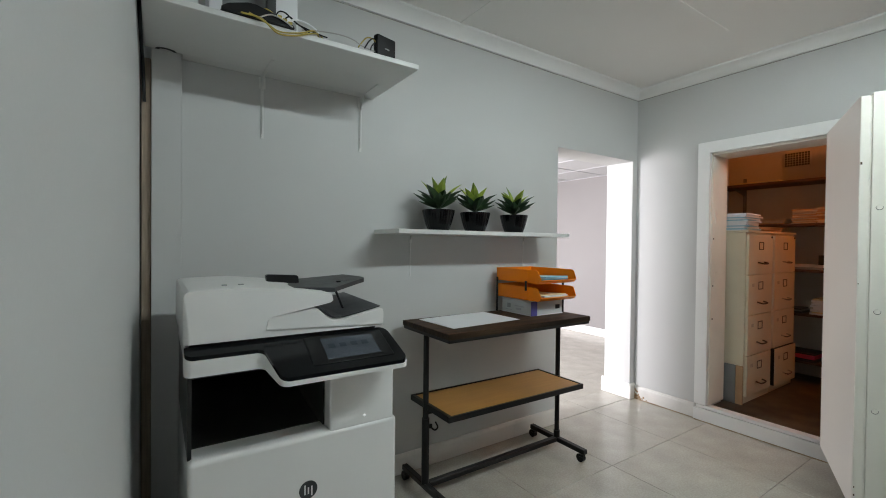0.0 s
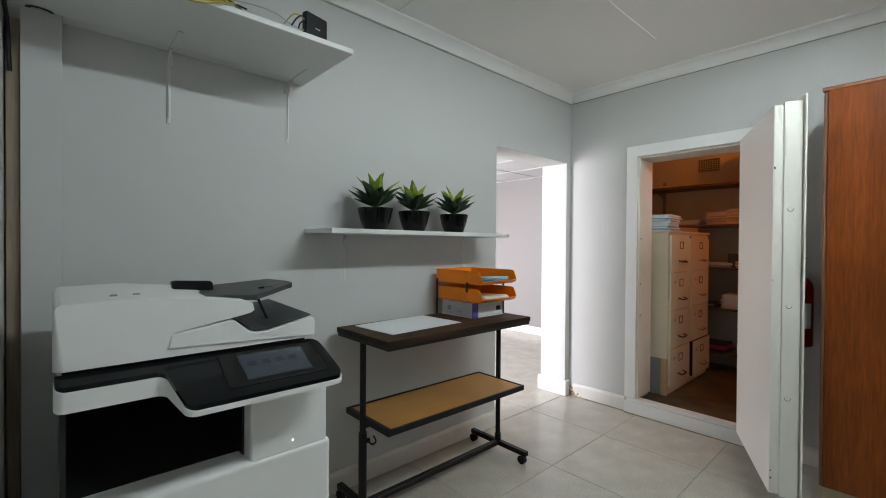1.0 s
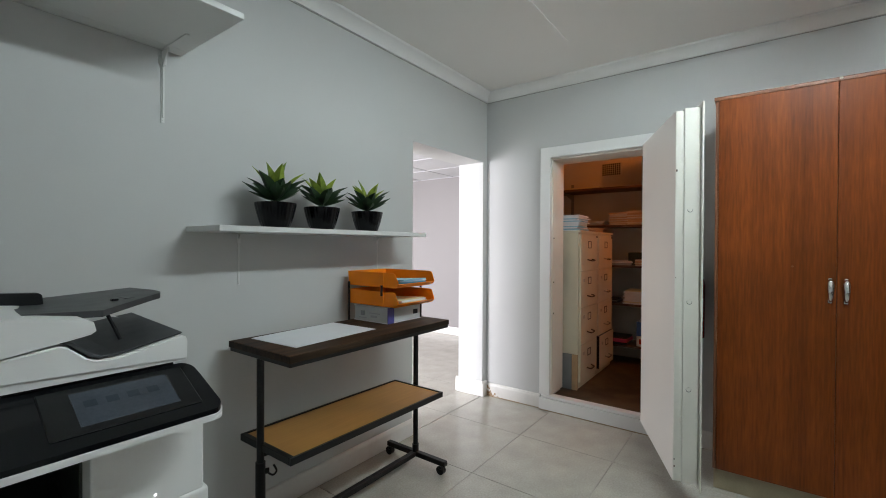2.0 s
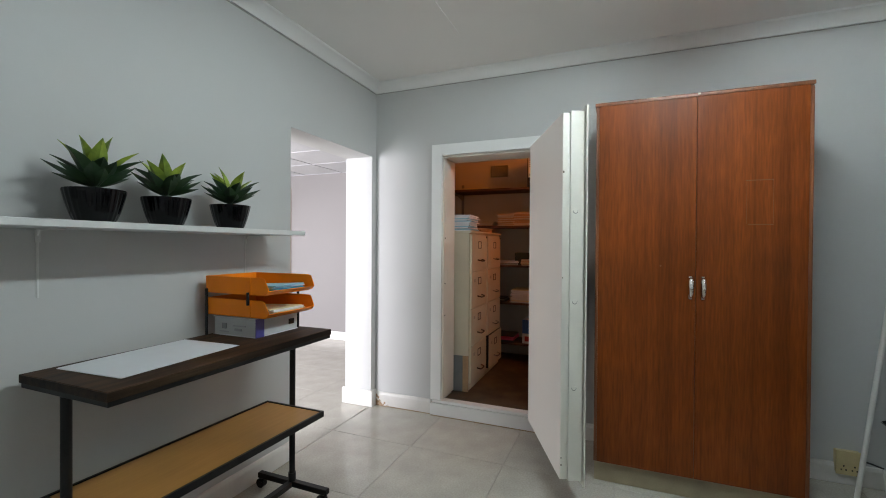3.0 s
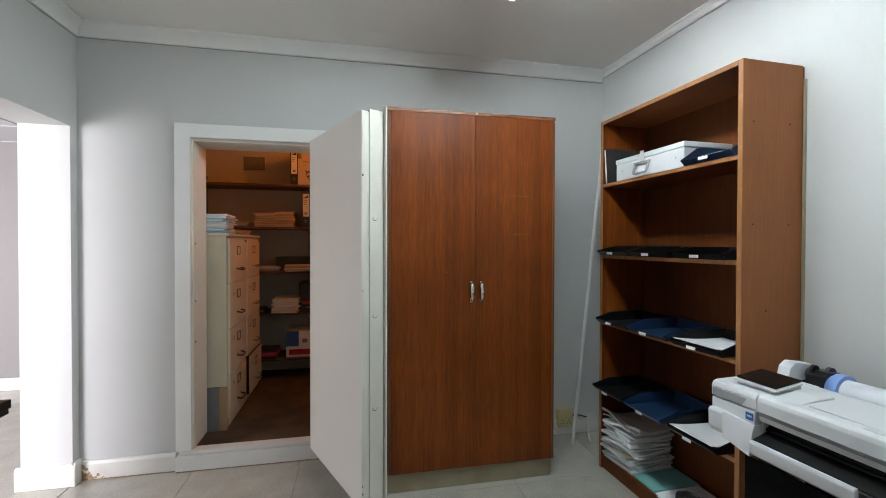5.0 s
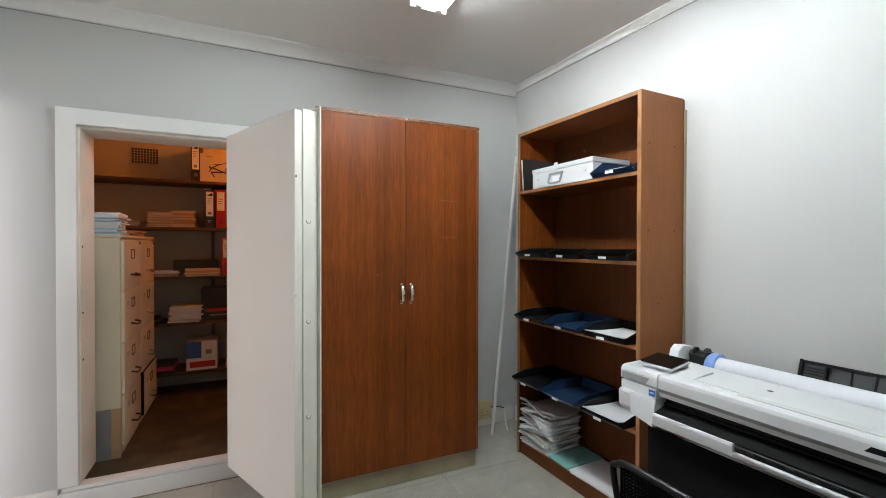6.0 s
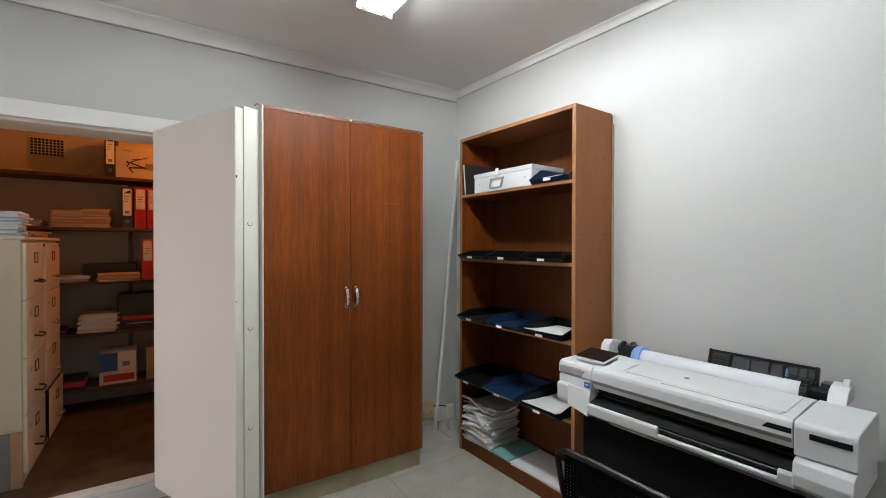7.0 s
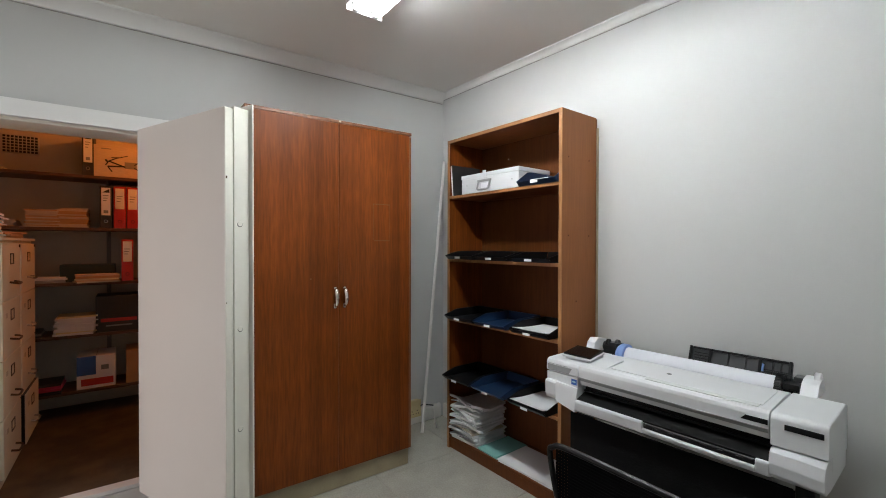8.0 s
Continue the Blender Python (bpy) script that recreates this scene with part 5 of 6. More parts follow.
        fs = [bm2.faces.new(lo[::-1]), bm2.faces.new(hi)]
        for i in range(k):
            fs.append(bm2.faces.new((lo[i], lo[(i + 1) % k], hi[(i + 1) % k], hi[i])))
        bm2.normal_update()
        bmesh.ops.triangulate(bm2, faces=fs[:2])
        bmesh.ops.recalc_face_normals(bm2, faces=bm2.faces[:])
        return bm2

    part("scanner_rim", slab(nb(), outline(0.0), -0.011, lambda y: 0.012 + (y - 2.288) / 0.114 * 0.030), COPIERWHITE, t, "white rim sweeping forward under the panel")
    panel = part("control_panel", slab(nb(), outline(0.002), 0.0, lambda y: 0.0105), GLASSBLACK, t, "glossy black control panel")
    part("rim_body", box(nb(), X0 + 0.001, 0.972, 2.4402, Y1 - 0.03, 0.925, 0.9725, 0.002, 1), COPIERWHITE, t)
    ang = math.degrees(math.atan(0.49))
    mt = pose(0.69, 2.296, ztop(2.296) + 0.0003, ang, 0, 0)
    part("screen_bezel", box(nb(), 0.014, 0.262, 0.020, 0.146, -0.001, 0.0026, 0.002, 1, m=mt), BLACKPLASTIC, panel)
    scr = part("touch_screen", box(nb(), 0.059, 0.225, 0.036, 0.129, 0.0, 0.0034, 0.001, 1, m=mt), SCREEN, panel, "unlit blue-grey touch screen")
    for x, y in ((0.075, 0.083), (0.11, 0.083), (0.145, 0.083), (0.18, 0.083)):
        part("screen_icon", box(nb(), x, x + 0.02, y, y + 0.018, 0.0030, 0.0037, m=mt), ICON, scr)
    # scanner and feeder: one hood whose right end is cut open over the eject tray
    HY = 2.432
    lip = [(0.738, 1.065), (0.752, 1.062), (0.785, 1.032), (0.80, 1.026), (0.835, 1.026), (0.955, 1.051), (0.967, 1.047), (0.970, 1.038), (0.969, 0.992)]
    prof_ = [(0.398, 0.992), (0.398, 1.112), (0.402, 1.126), (0.412, 1.133), (0.56, 1.136), (0.72, 1.120), (0.785, 1.110), (0.795, 1.104), (0.799, 1.086), (0.791, 1.080), (0.776, 1.0765),
             (0.616, 1.048), (0.61, 1.0455)] + lip
    hood = prism(nb(), prof_, "y", HY, Y1 - 0.06)
    post = [e for e in hood.edges if all(abs(v.co.x - 0.398) < 1e-4 and abs(v.co.y - HY) < 1e-4 for v in e.verts)]
    bmesh.ops.bevel(hood, geom=post, offset=0.020, segments=6, profile=0.5, affect="EDGES")
    crisp = [e for e in hood.edges if len(e.link_faces) == 2 and e.calc_face_angle() > 0.6]
    bmesh.ops.bevel(hood, geom=crisp, offset=0.0035, segments=2, profile=0.5, affect="EDGES", clamp_overlap=True)
    part("document_feeder", hood, COPIERWHITE, t, "white scanner and document feeder hood")
    part("eject_surround", prism(nb(), [(0.601, 1.013), (0.607, 1.043)] + [(x - 0.001, z - 0.002) for x, z in lip[:-1]] + [(0.968, 0.997)], "y", HY - 0.005, HY - 0.0003, 0.002, 2), COPIERWHITE, t, "raised front of the eject block")
    part("scanner_gap", box(nb(), X0 + 0.008, 0.945, HY + 0.012, Y1 - 0.07, 0.973, 0.9915), BLACKPLASTIC, t)
    b = prism(nb(), [(0.745, 1.0665), (0.757, 1.0635), (0.789, 1.034), (0.803, 1.0285), (0.836, 1.0285), (0.958, 1.0535), (0.962, 1.057), (0.836, 1.0325), (0.806, 1.033), (0.796, 1.037), (0.763, 1.0672), (0.748, 1.0695)], "y", HY + 0.006, Y1 - 0.12, 0.0008, 1)
    for v in b.verts:
        if v.co.x > 0.93:
            v.co.x += 0.08 * (v.co.y - HY)
    part("eject_tray", b, GREYPLASTIC, t, "charcoal eject tray")
    # the input tray narrows towards its free end and slopes up to it
    plan = [(0.70, HY + 0.075), (0.83, HY + 0.075), (0.965, HY + 0.19), (0.988, HY + 0.205), (1.0, HY + 0.235), (1.004, HY + 0.29), (0.990, Y1 - 0.13), (0.72, Y1 - 0.13)]
    b = nb()
    low_, high_ = ([b.verts.new((x, y, 1.099 + 0.10 * (x - 0.8) + max(0.0, 0.74 - x) * 0.5 + dz)) for x, y in plan] for dz in (0.0, 0.015))
    b.faces.new(low_[::-1])
    b.faces.new(high_)
    for i in range(len(plan)):
        j = (i + 1) % len(plan)
        b.faces.new((low_[i], low_[j], high_[j], high_[i]))
    bmesh.ops.recalc_face_normals(b, faces=b.faces[:])
    bmesh.ops.bevel(b, geom=b.edges[:], offset=0.002, segments=2, profile=0.5, affect="EDGES")
    tray = part("input_tray", b, GREYPLASTIC, t, "charcoal document input tray")
    part("slide_rail", box(nb(), 0.905, 0.945, HY + 0.19, Y1 - 0.19, 1.1235, 1.1275, 0.001, 1), BLACKPLASTIC, tray)
    part("paper_guide", prism(nb(), [(0.664, 1.126), (0.775, 1.108), (0.772, 1.140), (0.765, 1.145), (0.668, 1.150), (0.660, 1.146)], "y", Y1 - 0.26, Y1 - 0.235, 0.002, 1), BLACKPLASTIC, t)
    part("tray_rest", box(nb(), 0.875, 0.89, HY + 0.18, HY + 0.195, 1.118, 1.129, 0.002, 1), BLACKPLASTIC, t)
    part("tray_prop", tube(nb(), [(0.850, HY + 0.13, 1.106), (0.875, HY + 0.12, 1.040)], 0.004, 8), BLACKPLASTIC, t)
    for x in (0.50, 0.545):
        part("hood_catch", box(nb(), x, x + 0.014, HY + 0.10, HY + 0.112, 1.134, 1.1385, 0.001, 1), MIDGREY, t)
    return t


copier()


# ---- large-format plotter beside the bookcase ----
def plotter():
    u = Vector((-0.9987, -0.0513, 0)).normalized()
    v = Vector((-u.y, u.x, 0))
    if v.y > 0:
        v = -v
    o = Vector((2.224, 0.466, 0))
    m = Matrix(((u.x, v.x, 0, o.x), (u.y, v.y, 0, o.y), (0, 0, 1, 0), (0, 0, 0, 1)))
    t = thing("plotter", "white and grey large-format plotter with a loaded paper roll", "plotter", m=m)
    # local x: along the front from its left end, y: to the back, z: up
    A, B_, C_, L = 0.025, 0.190, 0.852, 0.990
    bed = [(0.012, 0.758), (0.007, 0.776), (0.0, 0.792), (0.0, 0.824), (0.004, 0.836), (0.016, 0.844), (0.20, 0.852), (0.26, 0.847), (0.275, 0.825), (0.275, 0.70), (0.09, 0.70), (0.09, 0.755), (0.03, 0.756)]
    part("body", prism(nb(), bed, "x", B_ + 0.0015, C_ - 0.0015, 0.0025, 2), MACHINE, t)
    part("cover_lid", prism(nb(), [(0.045, 0.8455), (0.045, 0.8488), (0.212, 0.8562), (0.217, 0.8515)], "x", 0.312, 0.824, 0.001, 1), MACHINE, t, "flat white cover lid")
    part("lid_lip", prism(nb(), [(0.020, 0.8445), (0.022, 0.848), (0.044, 0.849), (0.044, 0.8452)], "x", 0.46, 0.818, 0.001, 1), MACHINE2, t)
    b = lathe(nb(), [(0.010, 0), (0.008, 0.001)], 16)
    bmesh.ops.transform(b, matrix=pose(0.502, 0.136, 0.8523), verts=b.verts[:])
    part("lid_notch", b, GREYPLASTIC, t)
    part("front_stripe", prism(nb(), [(0.006, 0.7765), (-0.0008, 0.7905), (0.002, 0.793), (0.010, 0.778)], "x", B_ + 0.004, C_ - 0.004), MIDGREY, t)
    part("vent", prism(nb(), [(0.790, 0.819), (0.848, 0.819), (0.848, 0.803), (0.776, 0.803)], "y", -0.0006, 0.01, 0.0006, 1), BLACKPLASTIC, t, "dark vent slot")
    # slot and lip
    part("slot", box(nb(), B_ - 0.005, C_ + 0.005, 0.055, 0.0895, 0.655, 0.752), BLACKPLASTIC, t, "black paper slot")
    part("slot_floor", prism(nb(), [(-0.013, 0.7005), (0.055, 0.722), (0.055, 0.714), (-0.013, 0.694)], "x", B_, C_), BLACKMETAL, t)
    part("guide_bar", tube(nb(), [(B_, 0.046, 0.726), (C_, 0.046, 0.726)], 0.005, 12), BLACKPLASTIC, t)
    lip = [(-0.022, 0.656), (-0.026, 0.690), (-0.022, 0.699), (-0.014, 0.700), (0.0, 0.690), (0.06, 0.650), (0.0, 0.648)]
    low = [(-0.022, 0.656), (-0.026, 0.669), (-0.021, 0.675), (0.02, 0.675), (0.06, 0.650), (0.0, 0.648)]
    part("front_lip", prism(nb(), lip, "x", B_ - 0.002, 0.472, 0.002, 1), MACHINE, t)
    part("front_lip", prism(nb(), low, "x", 0.4725, 0.822, 0.002, 1), MACHINE, t)
    part("front_lip", prism(nb(), lip, "x", 0.8225, C_ + 0.006, 0.002, 1), MACHINE, t)
    part("lip_tray", box(nb(), 0.475, 0.820, -0.019, 0.012, 0.6755, 0.694, 0.002, 1), BLACKPLASTIC, t)
    for k in range(6):
        part("lip_rib", box(nb(), 0.51 + 0.052 * k, 0.53 + 0.052 * k, -0.0205, -0.0185, 0.679, 0.688, 0.0006, 1), BLACKPLASTIC, t)
    part("under_tray", prism(nb(), [(0.004, 0.640), (0.26, 0.640), (0.24, 0.62), (0.04, 0.63)], "x", B_ - 0.01, C_ + 0.01), MIDGREY, t)
    # left end block
    left = [(0.0, 0.790), (0.0, 0.826), (0.006, 0.838), (0.02, 0.843), (0.27, 0.846), (0.295, 0.83), (0.295, 0.70), (0.03, 0.70), (0.03, 0.786)]
    part("left_block", prism(nb(), left, "x", A, B_ - 0.0015, 0.003, 2), MACHINE, t)
    part("cartridge_door", box(nb(), A + 0.003, B_ - 0.004, -0.001, 0.031, 0.742, 0.785, 0.003, 2), MACHINE, t)
    recess = part("cartridge_recess", prism(nb(), [(A + 0.006, 0.792), (A + 0.006, 0.818), (A + 0.132, 0.818), (A + 0.116, 0.792)], "y", -0.0012, 0.002), MIDGREY, t)
    for x0, x1 in ((0.040, 0.068), (0.076, 0.104), (0.112, 0.136)):
        part("recess_bar", box(nb(), x0, x1, -0.0018, -0.0008, 0.8205, 0.8225), MIDGREY, t)
    part("energy_sticker", box(nb(), 0.156, 0.182, -0.0024, 0.0, 0.753, 0.777), BLUE, t, "small blue square sticker")
    part("sticker_bar", box(nb(), 0.161, 0.177, -0.003, -0.0022, 0.763, 0.769), LIGHTBLUE, t)
    cheek = [(-0.026, 0.745), (-0.024, 0.69), (-0.012, 0.672), (0.04, 0.662), (0.26, 0.662), (0.26, 0.741), (-0.018, 0.753)]
    part("left_cheek", prism(nb(), cheek, "x", A + 0.010, 0.090, 0.003, 2), MACHINE, t)
    b = nb()
    f0 = [b.verts.new(p) for p in ((0.0905, -0.026, 0.742), (0.0905, -0.018, 0.752), (0.0905, 0.03, 0.745), (0.0905, 0.03, 0.648), (0.0905, -0.022, 0.668))]
    f1 = [b.verts.new(p) for p in ((0.186, -0.010, 0.716), (0.186, -0.002, 0.741), (0.186, 0.03, 0.741), (0.186, 0.03, 0.641), (0.186, -0.024, 0.646))]
    b.faces.new(f0[::-1])
    b.faces.new(f1)
    for k in range(5):
        b.faces.new((f0[k], f0[(k + 1) % 5], f1[(k + 1) % 5], f1[k]))
    bmesh.ops.recalc_face_normals(b, faces=b.faces[:])
    part("cheek_slope", b, MACHINE, t)
    dm = pose(0.086, 0.046, 0.862, 8, 0, 0)
    part("display_stand", prism(nb(), [(0.05, 0.8445), (0.05, 0.856), (0.165, 0.874), (0.175, 0.8465)], "x", 0.088, 0.205, 0.003, 2), MACHINE, t)
    part("display", box(nb(), -0.004, 0.130, 0.0, 0.112, 0.0, 0.008, 0.003, 2, m=dm), GLASSBLACK, t, "tilted black touch display")
    part("display_rim", box(nb(), -0.006, 0.137, -0.010, 0.108, -0.006, -0.0005, 0.002, 2, m=dm), MACHINE, t)
    part("top_wedge", prism(nb(), [(0.03, 0.8445), (0.17, 0.8495), (0.17, 0.858), (0.12, 0.858)], "x", 0.222, 0.302, 0.003, 1), MACHINE, t)
    # right end block
    right = [(0.0, 0.746), (-0.002, 0.830), (0.003, 0.840), (0.015, 0.845), (0.26, 0.849), (0.275, 0.835), (0.275, 0.70), (0.05, 0.70), (0.05, 0.742)]
    part("right_block", prism(nb(), right, "x", C_ + 0.0015, L, 0.004, 3), MACHINE, t)
    part("vent", box(nb(), 0.889, 0.979, -0.0042, 0.004, 0.803, 0.820, 0.0008, 1), BLACKPLASTIC, t, "dark vent slot")
    ck = [(-0.040, 0.700), (-0.036, 0.668), (-0.02, 0.655), (0.04, 0.648), (0.27, 0.648), (0.27, 0.7415), (0.0, 0.7415), (-0.03, 0.733)]
    b = prism(nb(), ck, "x", C_ + 0.004, L - 0.002, 0.003, 3)
    for p in b.verts:
        if p.co.x < C_ + 0.03 and p.co.y < 0.0:
            p.co.y *= 0.6
    part("right_cheek", b, MACHINE, t)
    # paper roll with hubs
    ry, rz, rr = 0.320, 0.838, 0.041
    roll = part("paper_roll", tube(nb(), [(0.240, ry, rz), (0.797, ry, rz)], rr, 40), ROLLPAPER, t, "white paper roll")
    part("hub", tube(nb(), [(0.200, ry, rz), (0.211, ry, rz), (0.212, ry, rz), (0.2395, ry, rz)], [0.044, 0.053, 0.054, 0.054], 28), ROLLBLUE, roll, "light blue roll hub")
    b = tube(nb(), [(0.7975, ry, rz), (0.818, ry, rz)], 0.049, 28)
    for k in range(28):
        box(b, 0.798, 0.8175, -0.002, 0.002, 0.0485, 0.0535, m=pose(0, ry, rz, 360 * k / 28, 0, 0))
    part("hub", b, BLACKPLASTIC, roll, "ridged black roll hub")
    part("spindle", tube(nb(), [(0.09, ry, rz), (0.90, ry, rz)], 0.013, 14), BLACKPLASTIC, roll)
    part("left_roll_support", prism(nb(), [(0.275, 0.84), (0.28, 0.878), (0.30, 0.892), (0.36, 0.886), (0.37, 0.84)], "x", 0.14, 0.20, 0.004, 2), BLACKPLASTIC, t)
    part("gear", tube(nb(), [(0.150, ry - 0.02, rz + 0.052), (0.160, ry - 0.02, rz + 0.052)], 0.017, 16), BLACKPLASTIC, t)
    part("gear", tube(nb(), [(0.178, ry + 0.01, rz + 0.046), (0.190, ry + 0.01, rz + 0.046)], 0.020, 16), GREYPLASTIC, t)
    part("gear_pin", tube(nb(), [(0.144, ry - 0.02, rz + 0.052), (0.150, ry - 0.02, rz + 0.052)], 0.006, 12), MIDGREY, t)
    part("spindle_knob", tube(nb(), [(0.125, ry, rz + 0.03), (0.138, ry, rz + 0.03)], 0.022, 18), GREYPLASTIC, t)
    part("left_support_cover", prism(nb(), [(0.22, 0.845), (0.235, 0.892), (0.26, 0.910), (0.33, 0.900), (0.35, 0.845)], "x", 0.082, 0.124, 0.003, 2), MACHINE, t)
    part("right_roll_support", box(nb(), 0.8185, 0.868, 0.285, 0.37, 0.8465, 0.868, 0.003, 2), BLACKPLASTIC, t)
    part("support_arm", box(nb(), 0.842, 0.884, 0.33, 0.38, 0.83, 0.886, 0.003, 2), GREYPLASTIC, t)
    part("right_support_cover", prism(nb(), [(0.245, 0.847), (0.275, 0.884), (0.30, 0.894), (0.345, 0.900), (0.36, 0.846)], "x", 0.874, 0.922, 0.003, 2), MACHINE, t)
    part("support_fin", prism(nb(), [(0.30, 0.885), (0.318, 0.912), (0.338, 0.915), (0.352, 0.895)], "x", 0.900, 0.918, 0.002, 1), MACHINE, t)
    for k in range(3):
        part("gear", tube(nb(), [(0.815 + 0.012 * k, 0.33 + 0.02 * k, 0.872), (0.821 + 0.012 * k, 0.33 + 0.02 * k, 0.872)], 0.014 - 0.002 * k, 14), BLACKPLASTIC, t)
    part("rear_deck", box(nb(), 0.10, 0.93, 0.301, 0.40, 0.77, 0.808, 0.004, 1), BLACKPLASTIC, t)
    # sheet feeder flap behind the roll
    fm = pose(0.486, 0.362, 0.864, 70, 0, 0)
    flap = part("sheet_feeder", box(nb(), 0.0, 0.345, -0.04, 0.060, -0.005, 0.0, 0.002, 1, m=fm), GREYPLASTIC, t, "charcoal sheet feeder flap")
    for x0, x1 in ((0.0, 0.010), (0.335, 0.345)):
        part("flap_rib", box(nb(), x0, x1, -0.02, 0.064, 0.0002, 0.014, 0.002, 1, m=fm), BLACKPLASTIC, flap)
    part("flap_rib", box(nb(), 0.011, 0.334, 0.054, 0.063, 0.0002, 0.010, 0.002, 1, m=fm), BLACKPLASTIC, flap)
    for k in range(4):
        part("flap_rib", box(nb(), 0.018, 0.070, 0.004 + 0.011 * k, 0.008 + 0.011 * k, 0.0002, 0.004, m=fm), BLACKPLASTIC, flap)
    part("flap_rib", box(nb(), 0.074, 0.081, 0.0, 0.053, 0.0002, 0.016, 0.001, 1, m=fm), BLACKPLASTIC, flap)
    for x in (0.14, 0.20, 0.285, 0.31):
        part("flap_rib", box(nb(), x, x + 0.003, -0.005, 0.053, 0.0002, 0.006, m=fm), BLACKPLASTIC, flap)
    part("flap_rib", box(nb(), 0.262, 0.334, 0.018, 0.022, 0.0002, 0.008, m=fm), BLACKPLASTIC, flap)
    part("edge_guide", box(nb(), 0.245, 0.255, -0.01, 0.053, 0.0002, 0.020, 0.002, 1, m=fm), BLACKPLASTIC, flap)
    part("edge_guide_tab", box(nb(), 0.2555, 0.260, 0.012, 0.04, 0.0005, 0.018, 0.001, 1, m=fm), ROLLBLUE, flap)
    # stand and catch bin
    for x in (0.10, 0.89):
        part("leg", box(nb(), x, x + 0.05, 0.12, 0.19, 0.05, 0.655, 0.006, 2), BLACKMETAL, t)
        part("foot", box(nb(), x - 0.002, x + 0.052, -0.08, 0.42, 0.03, 0.062, 0.008, 2), BLACKMETAL, t)
        for y in (-0.06, 0.39):
            part("castor", tube(nb(), [(x + 0.012, y, 0.021), (x + 0.038, y, 0.021)], 0.021, 16), BLACKPLASTIC, t)
    part("cross_bar", box(nb(), 0.14, 0.91, 0.14, 0.17, 0.14, 0.20, 0.004, 1), BLACKMETAL, t)
    b = nb()
    prev = None
    ribs = []
    for j in range(11):
        s = j / 10
        y = 0.02 + 0.26 * s
        z = 0.618 - 0.48 * math.sin(math.pi * min(1.0, 0.06 + s * 0.9)) ** 0.7
        ribs.append((y, z))
    lo = [(y, z - 0.004) for y, z in reversed(ribs)]
    prism(b, ribs + lo, "x", 0.145, 0.905)
    part("catch_bin", b, FABRIC, t, "black cloth catch bin")
    part("bin_front", box(nb(), 0.142, 0.908, 0.012, 0.02, 0.18, 0.628, 0.002, 1), FABRIC, t)
    return t


plotter()


# ---- mesh-backed chair pulled up to the plotter ----
def chair():
    t = thing("office_chair", "black mesh-backed office chair", "chair", m=pose(1.50, 0.98, 0, 0, 0, 0))
    # the back stands at local y = 0, seat towards the plotter
    ZB = 0.775
    b = tube(nb(), bend([(-0.20, -0.03, 0.46), (-0.225, -0.005, 0.60), (-0.24, 0.012, 0.735), (-0.225, 0.016, ZB - 0.012), (-0.18, 0.016, ZB), (0.0, 0.02, ZB + 0.004), (0.18, 0.016, ZB), (0.225, 0.016, ZB - 0.012), (0.24, 0.012, 0.735), (0.225, -0.005, 0.60), (0.20, -0.03, 0.46), (0.0, -0.04, 0.45), (-0.20, -0.03, 0.46)], 96), 0.0085, 10)
    part("back_frame", b, BLACKPLASTIC, t, "black tubular back frame")
    b = nb()
    for i in range(44):
        x = -0.225 + 0.45 * i / 43
        box(b, x - 0.0037, x + 0.0037, -0.003, -0.001, 0.47, ZB - 0.008)
    for i in range(34):
        z = 0.47 + (ZB - 0.48) * i / 33
        box(b, -0.228, 0.228, -0.001, 0.001, z - 0.0033, z + 0.0033)
    part("back_mesh", b, MESH, t, "woven black back mesh")
    part("seat", box(nb(), -0.235, 0.235, -0.46, -0.03, 0.40, 0.455, 0.02, 3), FABRIC, t)
    part("back_bar", box(nb(), -0.03, 0.03, -0.055, -0.035, 0.36, 0.56, 0.006, 2), BLACKPLASTIC, t)
    part("gas_post", tube(nb(), [(0, -0.24, 0.10), (0, -0.24, 0.40)], [0.03, 0.02], 16), BLACKMETAL, t)
    for k in range(5):
        a = 2 * math.pi * k / 5 + 0.3
        p = Vector((0.27 * math.cos(a), -0.24 + 0.27 * math.sin(a), 0.07))
        part("leg", tube(nb(), [(0, -0.24, 0.11), p], [0.024, 0.016], 10), BLACKPLASTIC, t)
        part("castor", tube(nb(), [p + Vector((-0.012, 0, -0.043)), p + Vector((0.012, 0, -0.043))], 0.026, 14), BLACKPLASTIC, t)
    return t


chair()


# ---- inside the strongroom ----
VZ = 0.096
SX0, SX1 = 4.98, 5.296
LEVELS = (1.857, 1.472, 1.072, 0.692, 0.285)
for i, z in enumerate(LEVELS):
    t = thing("plank_shelf", "dark brown plank shelf on steel brackets", "shelf", group="strongroom shelves")
    part("plank", box(nb(), SX0, SX1 - 0.002, 1.205, 3.2, z - 0.022, z, 0.002, 1), SHELFBROWN, t)
    for y in (2.13, 1.45, 3.06):
        b = nb()
        prism(b, [(SX1 - 0.012, z - 0.023), (SX0 + 0.06, z - 0.023), (SX0 + 0.06, z - 0.032), (SX1 - 0.012, z - 0.085)], "y", y - 0.003, y + 0.003)
        part("bracket", b, GREYCARD, t)
for y in (2.13, 1.45, 3.06):
    t = thing("shelf_upright", "slotted steel shelf upright on the wall", "shelf upright", group="strongroom shelf uprights")
    b = box(nb(), SX1 - 0.010, SX1 + 0.003, y - 0.014, y + 0.014, 0.25, 1.95, 0.001, 1)
    part("channel", b, GREYCARD, t)

